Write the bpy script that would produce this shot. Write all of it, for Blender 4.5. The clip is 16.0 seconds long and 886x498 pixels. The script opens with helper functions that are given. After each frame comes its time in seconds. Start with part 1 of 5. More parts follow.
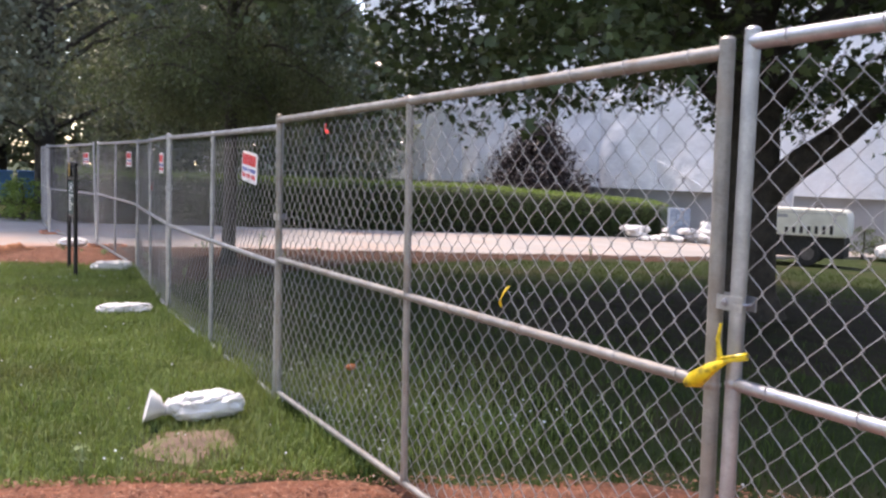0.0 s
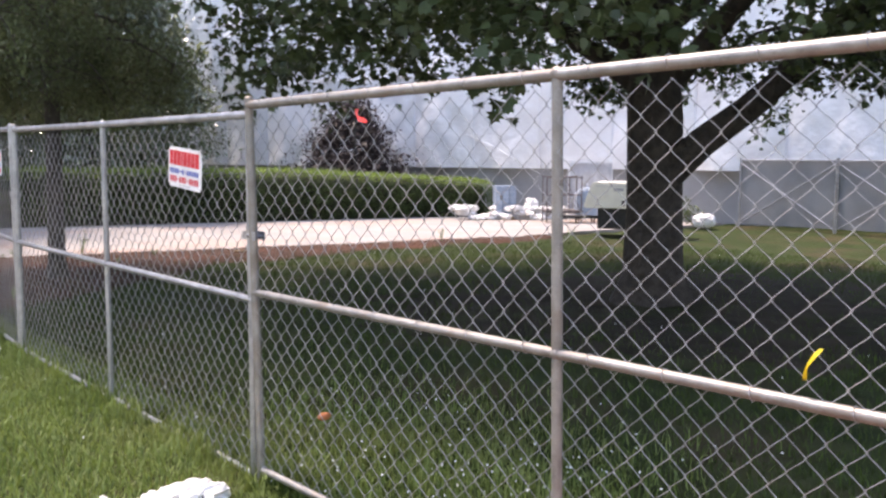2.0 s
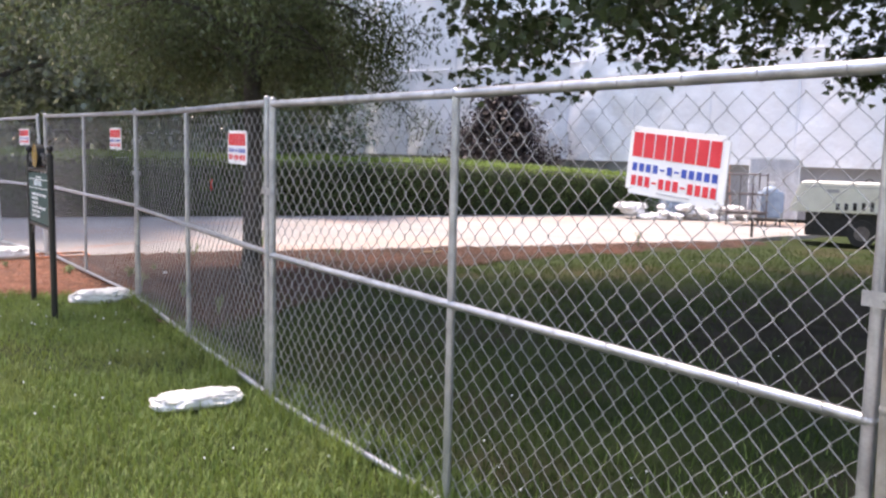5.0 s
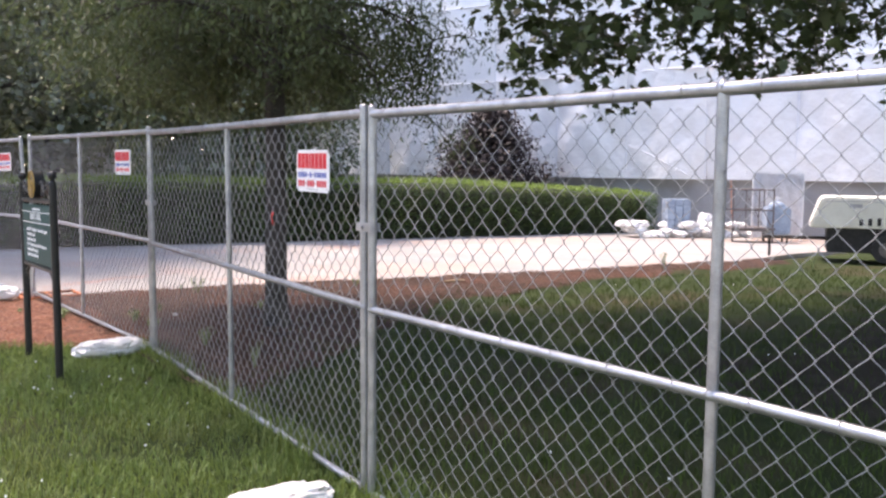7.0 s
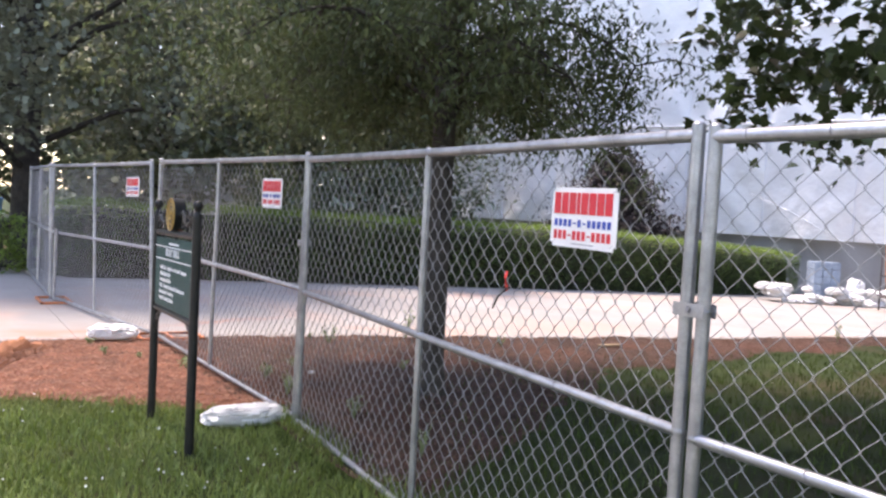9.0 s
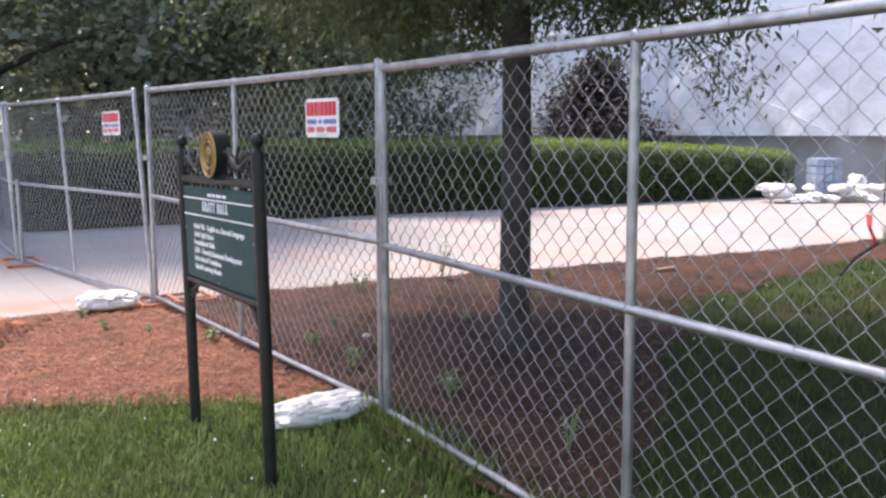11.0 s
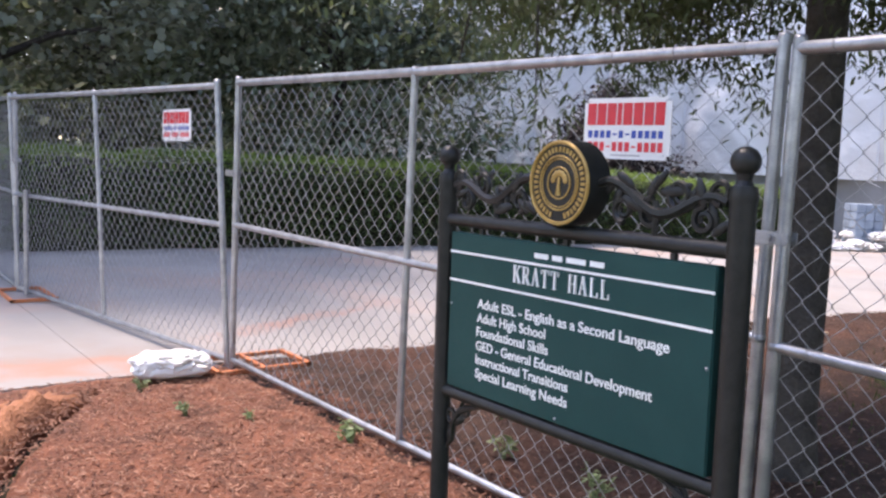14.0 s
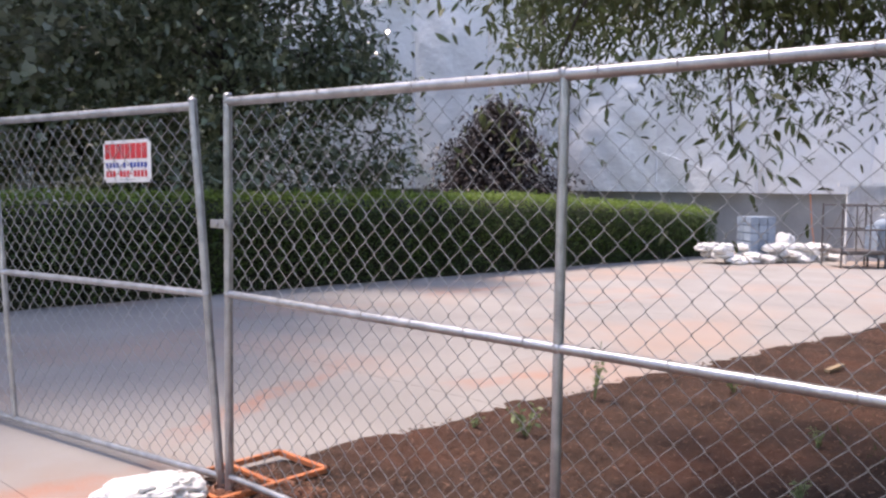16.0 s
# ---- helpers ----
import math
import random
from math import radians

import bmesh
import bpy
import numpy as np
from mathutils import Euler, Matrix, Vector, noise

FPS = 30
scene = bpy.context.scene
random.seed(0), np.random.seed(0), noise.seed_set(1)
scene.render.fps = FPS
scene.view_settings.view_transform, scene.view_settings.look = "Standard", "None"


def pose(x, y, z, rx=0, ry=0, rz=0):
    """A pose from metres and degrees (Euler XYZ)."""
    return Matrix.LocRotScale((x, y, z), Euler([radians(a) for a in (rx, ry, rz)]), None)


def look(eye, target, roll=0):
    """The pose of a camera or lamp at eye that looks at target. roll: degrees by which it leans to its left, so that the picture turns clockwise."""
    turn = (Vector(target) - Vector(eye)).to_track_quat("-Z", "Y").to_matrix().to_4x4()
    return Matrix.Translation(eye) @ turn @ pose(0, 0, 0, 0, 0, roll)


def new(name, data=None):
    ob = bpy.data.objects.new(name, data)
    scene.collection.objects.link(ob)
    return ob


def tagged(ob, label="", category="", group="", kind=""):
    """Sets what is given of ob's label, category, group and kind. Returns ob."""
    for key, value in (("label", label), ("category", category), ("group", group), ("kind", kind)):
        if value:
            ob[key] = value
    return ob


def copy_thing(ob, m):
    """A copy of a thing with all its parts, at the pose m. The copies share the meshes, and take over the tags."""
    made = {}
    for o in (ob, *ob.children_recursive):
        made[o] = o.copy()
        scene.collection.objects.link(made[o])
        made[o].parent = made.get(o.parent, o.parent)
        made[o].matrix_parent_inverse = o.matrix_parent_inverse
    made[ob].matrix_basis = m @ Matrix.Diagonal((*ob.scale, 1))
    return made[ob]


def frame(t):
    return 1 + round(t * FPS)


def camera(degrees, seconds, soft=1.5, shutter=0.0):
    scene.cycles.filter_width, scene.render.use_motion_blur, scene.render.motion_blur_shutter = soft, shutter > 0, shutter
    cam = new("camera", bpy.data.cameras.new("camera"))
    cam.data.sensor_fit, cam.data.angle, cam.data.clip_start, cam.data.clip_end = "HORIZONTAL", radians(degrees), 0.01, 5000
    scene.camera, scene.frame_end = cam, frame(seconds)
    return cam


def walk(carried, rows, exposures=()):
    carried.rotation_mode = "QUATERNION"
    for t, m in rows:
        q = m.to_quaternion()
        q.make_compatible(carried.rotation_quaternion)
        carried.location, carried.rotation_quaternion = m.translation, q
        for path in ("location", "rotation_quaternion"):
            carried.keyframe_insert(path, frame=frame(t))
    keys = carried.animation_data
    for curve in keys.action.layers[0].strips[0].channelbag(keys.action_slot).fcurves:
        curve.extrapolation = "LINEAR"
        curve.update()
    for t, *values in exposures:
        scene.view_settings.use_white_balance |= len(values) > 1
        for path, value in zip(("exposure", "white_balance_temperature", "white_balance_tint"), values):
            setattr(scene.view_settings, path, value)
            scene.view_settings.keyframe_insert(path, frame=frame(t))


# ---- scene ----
cam = camera(53.1, 16.0, soft=2.5)
PATH = [
    (0, (0.945, 0.158, 1.509), (1.862, 1.927, 1.34), 2.0),
    (0.5, (0.805, 0.555, 1.55), (1.882, 2.221, 1.295), 2.5),
    (1, (0.69, 1.027, 1.56), (1.799, 2.668, 1.278), -3.4),
    (1.5, (0.556, 1.479, 1.579), (1.83, 3.013, 1.42), -4.1),
    (2, (0.542, 1.92, 1.572), (1.85, 3.419, 1.366), 0.2),
    (2.5, (0.561, 2.385, 1.61), (1.691, 4.024, 1.425), 0.1),
    (3, (0.579, 2.853, 1.575), (1.824, 4.411, 1.426), -0.1),
    (3.5, (0.644, 3.289, 1.558), (1.808, 4.905, 1.377), -0.4),
    (4, (0.661, 3.722, 1.549), (1.586, 5.485, 1.364), 0.5),
    (4.5, (0.524, 4.131, 1.538), (1.527, 5.851, 1.357), 1.7),
    (4.6, (0.506, 4.201, 1.539), (1.534, 5.905, 1.342), 1.9),
    (4.7, (0.5, 4.274, 1.549), (1.555, 5.961, 1.334), 1.8),
    (6.8, (0.57, 5.897, 1.542), (1.845, 7.426, 1.344), 1.2),
    (7, (0.485, 5.976, 1.546), (1.67, 7.577, 1.36), 0.4),
    (7.5, (0.548, 6.394, 1.511), (1.733, 7.997, 1.355), 5.5),
    (8, (0.504, 6.729, 1.568), (1.765, 8.272, 1.407), 1.4),
    (8.5, (0.638, 7.17, 1.519), (1.813, 8.781, 1.359), 2.6),
    (9, (0.64, 7.545, 1.529), (1.652, 9.268, 1.435), 3.2),
    (9.5, (0.445, 7.929, 1.521), (1.593, 9.562, 1.398), 0.1),
    (10, (0.646, 8.433, 1.468), (1.766, 10.078, 1.271), 2.2),
    (10.2, (0.585, 8.595, 1.519), (1.675, 10.248, 1.241), -0.7),
    (12.3, (0.691, 10.203, 1.479), (1.894, 11.789, 1.282), 3.0),
    (12.5, (0.642, 10.355, 1.481), (1.917, 11.883, 1.285), 2.0),
    (13, (0.579, 10.699, 1.492), (1.825, 12.249, 1.276), 3.0),
    (13.5, (0.54, 11.138, 1.472), (1.616, 12.804, 1.215), 0.9),
    (14, (0.462, 11.561, 1.452), (1.643, 13.161, 1.236), 2.4),
    (14.5, (0.473, 12.012, 1.45), (1.785, 13.484, 1.12), 3.5),
    (15, (0.471, 12.455, 1.442), (1.741, 13.975, 1.163), 0.1),
    (15.5, (0.47, 12.884, 1.447), (1.878, 14.298, 1.311), -0.2),
    (16, (0.47, 13.267, 1.478), (1.903, 14.654, 1.323), 0.4),
]
EXPOSURES = [(t, stops, warm, 24.0) for t, stops, warm in ((0.0, 1.97, 7900.0), (0.8, 2.2, 8000.0), (2.0, 2.22, 8000.0), (4.5, 2.33, 7950.0), (10.0, 2.24, 7650.0), (13.0, 2.12, 7400.0), (14.5, 1.98, 7400.0), (16.0, 1.76, 7700.0))]
walk(cam, [(t, look(eye, target, roll)) for t, eye, target, roll in PATH], EXPOSURES)

# ---- light ----
SUN_FROM = Vector((-0.09, 0.36, 0.93)).normalized()
world = bpy.data.worlds.new("sky")
scene.world = world
world.use_nodes = True
wn = world.node_tree
sky = wn.nodes.new("ShaderNodeTexSky")
sky.sky_type = "NISHITA"
sky.sun_disc = False
sky.sun_elevation = math.asin(SUN_FROM.z)
sky.sun_rotation = math.atan2(SUN_FROM.x, SUN_FROM.y)
sky.air_density, sky.dust_density, sky.ozone_density = 1.0, 0.7, 1.4
wn.links.new(sky.outputs[0], wn.nodes["Background"].inputs[0])
wn.nodes["Background"].inputs[1].default_value = 0.15
sun = new("sun", bpy.data.lights.new("sun", "SUN"))
sun.data.energy, sun.data.angle, sun.data.color = 1.55, radians(8), (1.0, 0.97, 0.93)
sun.matrix_world = look(SUN_FROM * 30, (0, 0, 0))


# ---- materials ----
def material(name, dark, light, scale=8.0, rough=0.8, metal=0.0, bump=0.3, fine=60.0, stain=None, stain_scale=1.2, stain_amount=0.5, vary=0.0, translucent=0.0, island=False, bump_far=0.01, streaks=()):
    """Two scales of noise between two colours, an optional third for stains, a bump, and a random tint."""
    m = bpy.data.materials.new(name)
    m.use_nodes = True
    t = m.node_tree
    add, link = t.nodes.new, t.links.new
    bsdf, out = t.nodes["Principled BSDF"], t.nodes["Material Output"]
    geo = add("ShaderNodeNewGeometry")
    place = geo.outputs["Position"]

    def grain(size, detail=4.0, low=0.35, high=0.65):
        n = add("ShaderNodeTexNoise")
        n.inputs["Scale"].default_value, n.inputs["Detail"].default_value = size, detail
        link(place, n.inputs["Vector"])
        r = add("ShaderNodeMapRange")
        r.inputs[1].default_value, r.inputs[2].default_value = low, high
        link(n.outputs[0], r.inputs[0])
        return r.outputs[0]

    def mix(factor, a, b, kind="MIX"):
        x = add("ShaderNodeMix")
        x.data_type, x.blend_type = "RGBA", kind
        for value, slot in ((factor, x.inputs[0]), (a, x.inputs[6]), (b, x.inputs[7])):
            if isinstance(value, bpy.types.NodeSocket):
                link(value, slot)
            else:
                slot.default_value = value if isinstance(value, float) else (*value, 1)
        return x.outputs[2]

    big, small = grain(scale), grain(fine, 3.0, 0.3, 0.7)
    blend = add("ShaderNodeMath")
    blend.operation = "MULTIPLY_ADD"
    link(big, blend.inputs[0])
    blend.inputs[1].default_value = 0.6
    half = add("ShaderNodeMath")
    half.operation = "MULTIPLY"
    link(small, half.inputs[0])
    half.inputs[1].default_value = 0.4
    link(half.outputs[0], blend.inputs[2])
    colour = mix(blend.outputs[0], dark, light)
    if stain:
        amount = add("ShaderNodeMath")
        amount.operation = "MULTIPLY"
        link(grain(stain_scale, 5.0, 0.5, 0.68), amount.inputs[0])
        amount.inputs[1].default_value = stain_amount
        colour = mix(amount.outputs[0], colour, stain)
    if streaks:
        warp = add("ShaderNodeTexNoise")
        warp.inputs["Scale"].default_value, warp.inputs["Detail"].default_value = 2.6, 6.0
        link(place, warp.inputs["Vector"])
        apart = add("ShaderNodeSeparateXYZ")
        link(place, apart.inputs[0])

        def calc(kind, a, b, c=None):
            x = add("ShaderNodeMath")
            x.operation = kind
            for value, slot in zip((a, b, c), x.inputs):
                if isinstance(value, bpy.types.NodeSocket):
                    link(value, slot)
                elif value is not None:
                    slot.default_value = value
            return x.outputs[0]

        patchy = grain(2.1, 5.0, 0.38, 0.62)
        for (xa, ya), (xb, yb), wide, strong, tone in streaks:
            # Along and across the streak's own line, frayed by the noise.
            far = math.hypot(xb - xa, yb - ya)
            ux, uy = (xb - xa) / far, (yb - ya) / far
            px, py = calc("SUBTRACT", apart.outputs[0], xa), calc("SUBTRACT", apart.outputs[1], ya)
            along = calc("ADD", calc("MULTIPLY", px, ux), calc("MULTIPLY", py, uy))
            across = calc("SUBTRACT", calc("MULTIPLY", py, ux), calc("MULTIPLY", px, uy))
            frayed = calc("ADD", across, calc("MULTIPLY", calc("SUBTRACT", warp.outputs[0], 0.5), wide * 2.6))
            body = calc("SUBTRACT", 1.0, calc("DIVIDE", calc("ABSOLUTE", frayed, 0.0), wide))
            ends = calc("MINIMUM", calc("DIVIDE", along, far * 0.2), calc("DIVIDE", calc("SUBTRACT", far, along), far * 0.35))
            r = add("ShaderNodeMapRange")
            r.interpolation_type = "SMOOTHSTEP"
            r.inputs[1].default_value, r.inputs[2].default_value = 0.0, 0.8
            r.inputs[4].default_value = strong
            link(calc("MINIMUM", body, ends), r.inputs[0])
            worn = calc("MULTIPLY", r.outputs[0], calc("MULTIPLY", calc("ADD", calc("MULTIPLY", small, 0.5), 0.5), calc("ADD", calc("MULTIPLY", patchy, 0.75), 0.25)))
            colour = mix(worn, colour, tone)
    if vary:
        pick = geo.outputs["Random Per Island"] if island else add("ShaderNodeObjectInfo").outputs["Random"]
        r = add("ShaderNodeMapRange")
        r.inputs[3].default_value, r.inputs[4].default_value = 1 - vary, 1 + vary
        link(pick, r.inputs[0])
        tint = add("ShaderNodeCombineColor")
        for slot in tint.inputs:
            link(r.outputs[0], slot)
        colour = mix(1.0, colour, tint.outputs[0], "MULTIPLY")
    link(colour, bsdf.inputs["Base Color"])
    bsdf.inputs["Metallic"].default_value = metal
    gloss = add("ShaderNodeMapRange")
    gloss.inputs[3].default_value, gloss.inputs[4].default_value = max(0.02, rough - 0.1), min(1, rough + 0.1)
    link(small, gloss.inputs[0])
    link(gloss.outputs[0], bsdf.inputs["Roughness"])
    if bump:
        b = add("ShaderNodeBump")
        b.inputs["Strength"].default_value, b.inputs["Distance"].default_value = bump, bump_far
        link(blend.outputs[0], b.inputs["Height"])
        link(b.outputs[0], bsdf.inputs["Normal"])
    if translucent:
        thin = add("ShaderNodeBsdfTranslucent")
        link(colour, thin.inputs[0])
        both = add("ShaderNodeMixShader")
        both.inputs[0].default_value = translucent
        link(bsdf.outputs[0], both.inputs[1])
        link(thin.outputs[0], both.inputs[2])
        link(both.outputs[0], out.inputs[0])
    return m


SOIL = material("lawn_soil", (0.018, 0.029, 0.009), (0.04, 0.056, 0.019), 2.5, 0.95, bump=0.6, fine=45, stain=(0.075, 0.052, 0.034), stain_scale=0.7, stain_amount=0.6, bump_far=0.03)
# One lawn, two colours: lit blades in front, shaded ones behind the fence.
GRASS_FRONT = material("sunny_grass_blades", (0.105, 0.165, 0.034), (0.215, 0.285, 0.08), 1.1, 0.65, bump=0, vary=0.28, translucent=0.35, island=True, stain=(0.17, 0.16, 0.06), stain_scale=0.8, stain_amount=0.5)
GRASS_SHADED = material("shaded_grass_blades", (0.026, 0.05, 0.009), (0.066, 0.105, 0.022), 1.1, 0.6, bump=0, vary=0.4, translucent=0.18, island=True, stain=(0.06, 0.06, 0.026), stain_scale=0.8, stain_amount=0.25)
MULCH = material("red_mulch_soil", (0.115, 0.04, 0.021), (0.27, 0.102, 0.055), 7, 0.95, bump=1.0, fine=60, stain=(0.09, 0.04, 0.025), stain_scale=2.2, stain_amount=0.7, bump_far=0.025)
CHIP = material("mulch_chips", (0.15, 0.056, 0.03), (0.35, 0.185, 0.12), 9, 0.9, bump=0.3, vary=0.5, island=True)
LITTER = material("brown_leaf_litter", (0.031, 0.0195, 0.0145), (0.088, 0.05, 0.037), 4, 0.95, bump=1.0, fine=45, stain=(0.125, 0.054, 0.035), stain_scale=0.6, stain_amount=0.65, bump_far=0.025)
LEAF_CHIP = material("dry_leaves", (0.05, 0.028, 0.02), (0.20, 0.12, 0.09), 9, 0.85, bump=0.2, vary=0.5, island=True)
CLAY_TONE = (0.42, 0.165, 0.095)
# The seventh, pale streak paints a patch of shine on the far walkway.
STREAKS = [((2.7, 17.7), (5.6, 19.1), 0.17, 0.75, CLAY_TONE), ((1.2, 17.5), (2.8, 17.15), 0.36, 0.8, CLAY_TONE), ((5.0, 17.75), (8.2, 17.2), 0.2, 0.5, CLAY_TONE), ((9.0, 22.2), (14.0, 22.4), 0.22, 0.45, CLAY_TONE), ((9.5, 20.3), (13.0, 20.0), 0.16, 0.4, CLAY_TONE), ((5.2, 17.9), (8.0, 18.3), 0.035, 0.45, (0.16, 0.15, 0.145)), ((3.2, 21.9), (6.0, 21.2), 0.3, 0.35, (0.36, 0.335, 0.31)), ((-0.6, 18.2), (3.4, 17.4), 0.55, 0.5, (0.27, 0.185, 0.14)), ((0.6, 15.8), (1.2, 19.0), 0.5, 0.4, (0.29, 0.20, 0.15))]
CONCRETE = material("worn_concrete", (0.245, 0.229, 0.213), (0.33, 0.308, 0.287), 0.8, 0.85, bump=0.25, fine=90, stain=(0.41, 0.27, 0.205), stain_scale=0.42, stain_amount=0.65, vary=0.02, bump_far=0.004, streaks=STREAKS)
BARE = material("bare_red_soil", (0.10, 0.068, 0.05), (0.20, 0.135, 0.10), 5, 0.95, bump=0.7, fine=60, stain=(0.10, 0.11, 0.04), stain_scale=6, stain_amount=0.7, bump_far=0.02)
# Soil colour that carries the shade under the maple and in the groove.
SHADED_SOIL = material("shaded_bare_soil", (0.022, 0.019, 0.014), (0.055, 0.046, 0.034), 3, 0.95, bump=0.8, fine=50, stain=(0.03, 0.045, 0.016), stain_scale=1.1, stain_amount=0.6, bump_far=0.03)
CLAY = material("orange_clay", (0.25, 0.095, 0.045), (0.40, 0.175, 0.09), 6, 0.95, bump=0.8, fine=50, bump_far=0.03)
STEEL = material("galvanised_steel", (0.30, 0.312, 0.335), (0.50, 0.513, 0.535), 14, 0.40, 0.8, bump=0.08, fine=120, stain=(0.25, 0.26, 0.275), stain_scale=6, stain_amount=0.6, bump_far=0.001)
TAN_STEEL = material("weathered_tan_steel", (0.21, 0.203, 0.19), (0.39, 0.375, 0.35), 12, 0.5, 0.6, bump=0.12, fine=110, stain=(0.24, 0.185, 0.145), stain_scale=7, stain_amount=0.5, bump_far=0.001)
WIRE = material("galvanised_wire", (0.29, 0.293, 0.295), (0.45, 0.45, 0.445), 20, 0.45, 0.6, bump=0)
WHITE_SIGN = material("white_plastic_sign", (0.76, 0.76, 0.76), (0.84, 0.84, 0.83), 10, 0.4, bump=0.02, stain=(0.66, 0.64, 0.6), stain_scale=9, stain_amount=0.3)
RED_INK = material("red_ink", (0.62, 0.02, 0.035), (0.72, 0.035, 0.05), 20, 0.45, bump=0)
BLUE_INK = material("blue_ink", (0.02, 0.06, 0.32), (0.03, 0.08, 0.40), 20, 0.45, bump=0)
GREY_INK = material("grey_ink", (0.35, 0.35, 0.36), (0.45, 0.45, 0.46), 20, 0.5, bump=0)
BLACK_IRON = material("black_painted_iron", (0.010, 0.011, 0.011), (0.022, 0.023, 0.022), 30, 0.38, bump=0.1, fine=140, bump_far=0.001)
GREEN_BOARD = material("dark_green_board", (0.006, 0.046, 0.044), (0.010, 0.060, 0.057), 3, 0.5, bump=0.03, fine=150, stain=(0.02, 0.07, 0.065), stain_scale=5, stain_amount=0.3, bump_far=0.001)
for paint, level in ((GREEN_BOARD, 0.2), (BLACK_IRON, 0.3), (GRASS_SHADED, 0.15), (SOIL, 0.1), (SHADED_SOIL, 0.1), (LITTER, 0.15), (LEAF_CHIP, 0.2)):
    paint.node_tree.nodes["Principled BSDF"].inputs["Specular IOR Level"].default_value = level
WHITE_INK = material("white_letters", (0.78, 0.80, 0.79), (0.86, 0.87, 0.86), 20, 0.5, bump=0)
GOLD = material("gold_paint", (0.34, 0.21, 0.06), (0.48, 0.31, 0.10), 40, 0.42, 0.35, bump=0.05)
SACK = material("woven_white_sack", (0.68, 0.68, 0.67), (0.84, 0.84, 0.83), 6, 0.65, bump=0.35, fine=220, stain=(0.52, 0.45, 0.38), stain_scale=4, stain_amount=0.35, translucent=0.08, bump_far=0.004)
YELLOW_TAPE = material("yellow_tape", (0.75, 0.55, 0.02), (0.85, 0.66, 0.04), 15, 0.4, bump=0, stain=(0.03, 0.03, 0.02), stain_scale=25, stain_amount=0.9, translucent=0.2)
RED_TAPE = material("red_ribbon", (0.75, 0.04, 0.03), (0.85, 0.08, 0.05), 15, 0.45, bump=0, translucent=0.2)
ORANGE = material("orange_painted_steel", (0.55, 0.16, 0.06), (0.68, 0.25, 0.11), 12, 0.6, 0.1, bump=0.15, stain=(0.32, 0.12, 0.06), stain_scale=8, stain_amount=0.6)
BARK_DARK = material("dark_maple_bark", (0.022, 0.019, 0.016), (0.07, 0.06, 0.052), 7, 0.95, bump=1.0, fine=40, bump_far=0.03)
BARK_GREY = material("grey_oak_bark", (0.03, 0.026, 0.022), (0.085, 0.075, 0.065), 9, 0.95, bump=0.9, fine=60, bump_far=0.02)
MAPLE = material("maple_leaves", (0.055, 0.085, 0.038), (0.11, 0.15, 0.064), 1.2, 0.4, bump=0, vary=0.45, translucent=0.42, island=True)
OAK = material("willow_oak_leaves", (0.06, 0.085, 0.038), (0.125, 0.16, 0.068), 1.0, 0.6, bump=0, vary=0.4, translucent=0.38, island=True)
MAGNOLIA = material("glossy_evergreen_leaves", (0.085, 0.115, 0.072), (0.19, 0.225, 0.15), 1.2, 0.22, bump=0, vary=0.4, translucent=0.1, island=True)
FAR_LEAF = material("woodland_leaves", (0.12, 0.15, 0.085), (0.24, 0.28, 0.16), 0.5, 0.6, bump=0, vary=0.3, translucent=0.4, island=True)
CEDAR = material("dark_cedar_leaves", (0.12, 0.14, 0.10), (0.21, 0.235, 0.165), 0.8, 0.7, bump=0, vary=0.3, translucent=0.25, island=True)
PURPLE = material("purple_plum_leaves", (0.022, 0.016, 0.018), (0.05, 0.036, 0.038), 1.5, 0.55, bump=0, vary=0.4, translucent=0.15, island=True)
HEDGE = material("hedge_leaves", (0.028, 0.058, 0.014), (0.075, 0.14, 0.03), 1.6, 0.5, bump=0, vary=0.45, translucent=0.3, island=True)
# Brighter copy of the hedge leaves, painting sunlight along its top.
HEDGE_TOP = material("hedge_lit_leaves", (0.10, 0.17, 0.03), (0.20, 0.29, 0.06), 1.6, 0.5, bump=0, vary=0.35, translucent=0.4, island=True)
# Near-black filler colour, standing for the shade between the hedge's leaves.
HEDGE_CORE = material("hedge_shade_core", (0.010, 0.012, 0.006), (0.028, 0.034, 0.014), 8, 0.95, bump=0.8, bump_far=0.04)
WEED = material("weed_leaves", (0.13, 0.19, 0.08), (0.25, 0.32, 0.15), 6, 0.6, bump=0, vary=0.3, translucent=0.3, island=True)
WRAP = material("white_shrink_wrap", (0.86, 0.86, 0.855), (0.93, 0.93, 0.92), 0.5, 0.4, bump=0.32, fine=2.2, stain=(0.79, 0.79, 0.79), stain_scale=0.25, stain_amount=0.5, translucent=0.12, bump_far=0.25)
WRAP_TAPE = material("seam_tape", (0.74, 0.75, 0.77), (0.82, 0.83, 0.84), 4, 0.4, bump=0.2)
BASE_WALL = material("grey_base_wall", (0.23, 0.235, 0.235), (0.33, 0.335, 0.335), 1.0, 0.85, bump=0.3, fine=25)
SCREEN = material("grey_mesh_screen", (0.14, 0.15, 0.155), (0.24, 0.25, 0.255), 0.8, 0.8, bump=0.2, fine=60)
CREAM = material("cream_machine_paint", (0.70, 0.69, 0.60), (0.80, 0.79, 0.71), 4, 0.45, bump=0.03, stain=(0.5, 0.47, 0.4), stain_scale=3, stain_amount=0.3)
BLACK = material("black_rubber", (0.012, 0.012, 0.012), (0.03, 0.03, 0.03), 12, 0.8, bump=0.1)
RUST = material("brown_scaffold_steel", (0.10, 0.085, 0.08), (0.19, 0.165, 0.16), 9, 0.7, 0.3, bump=0.1)
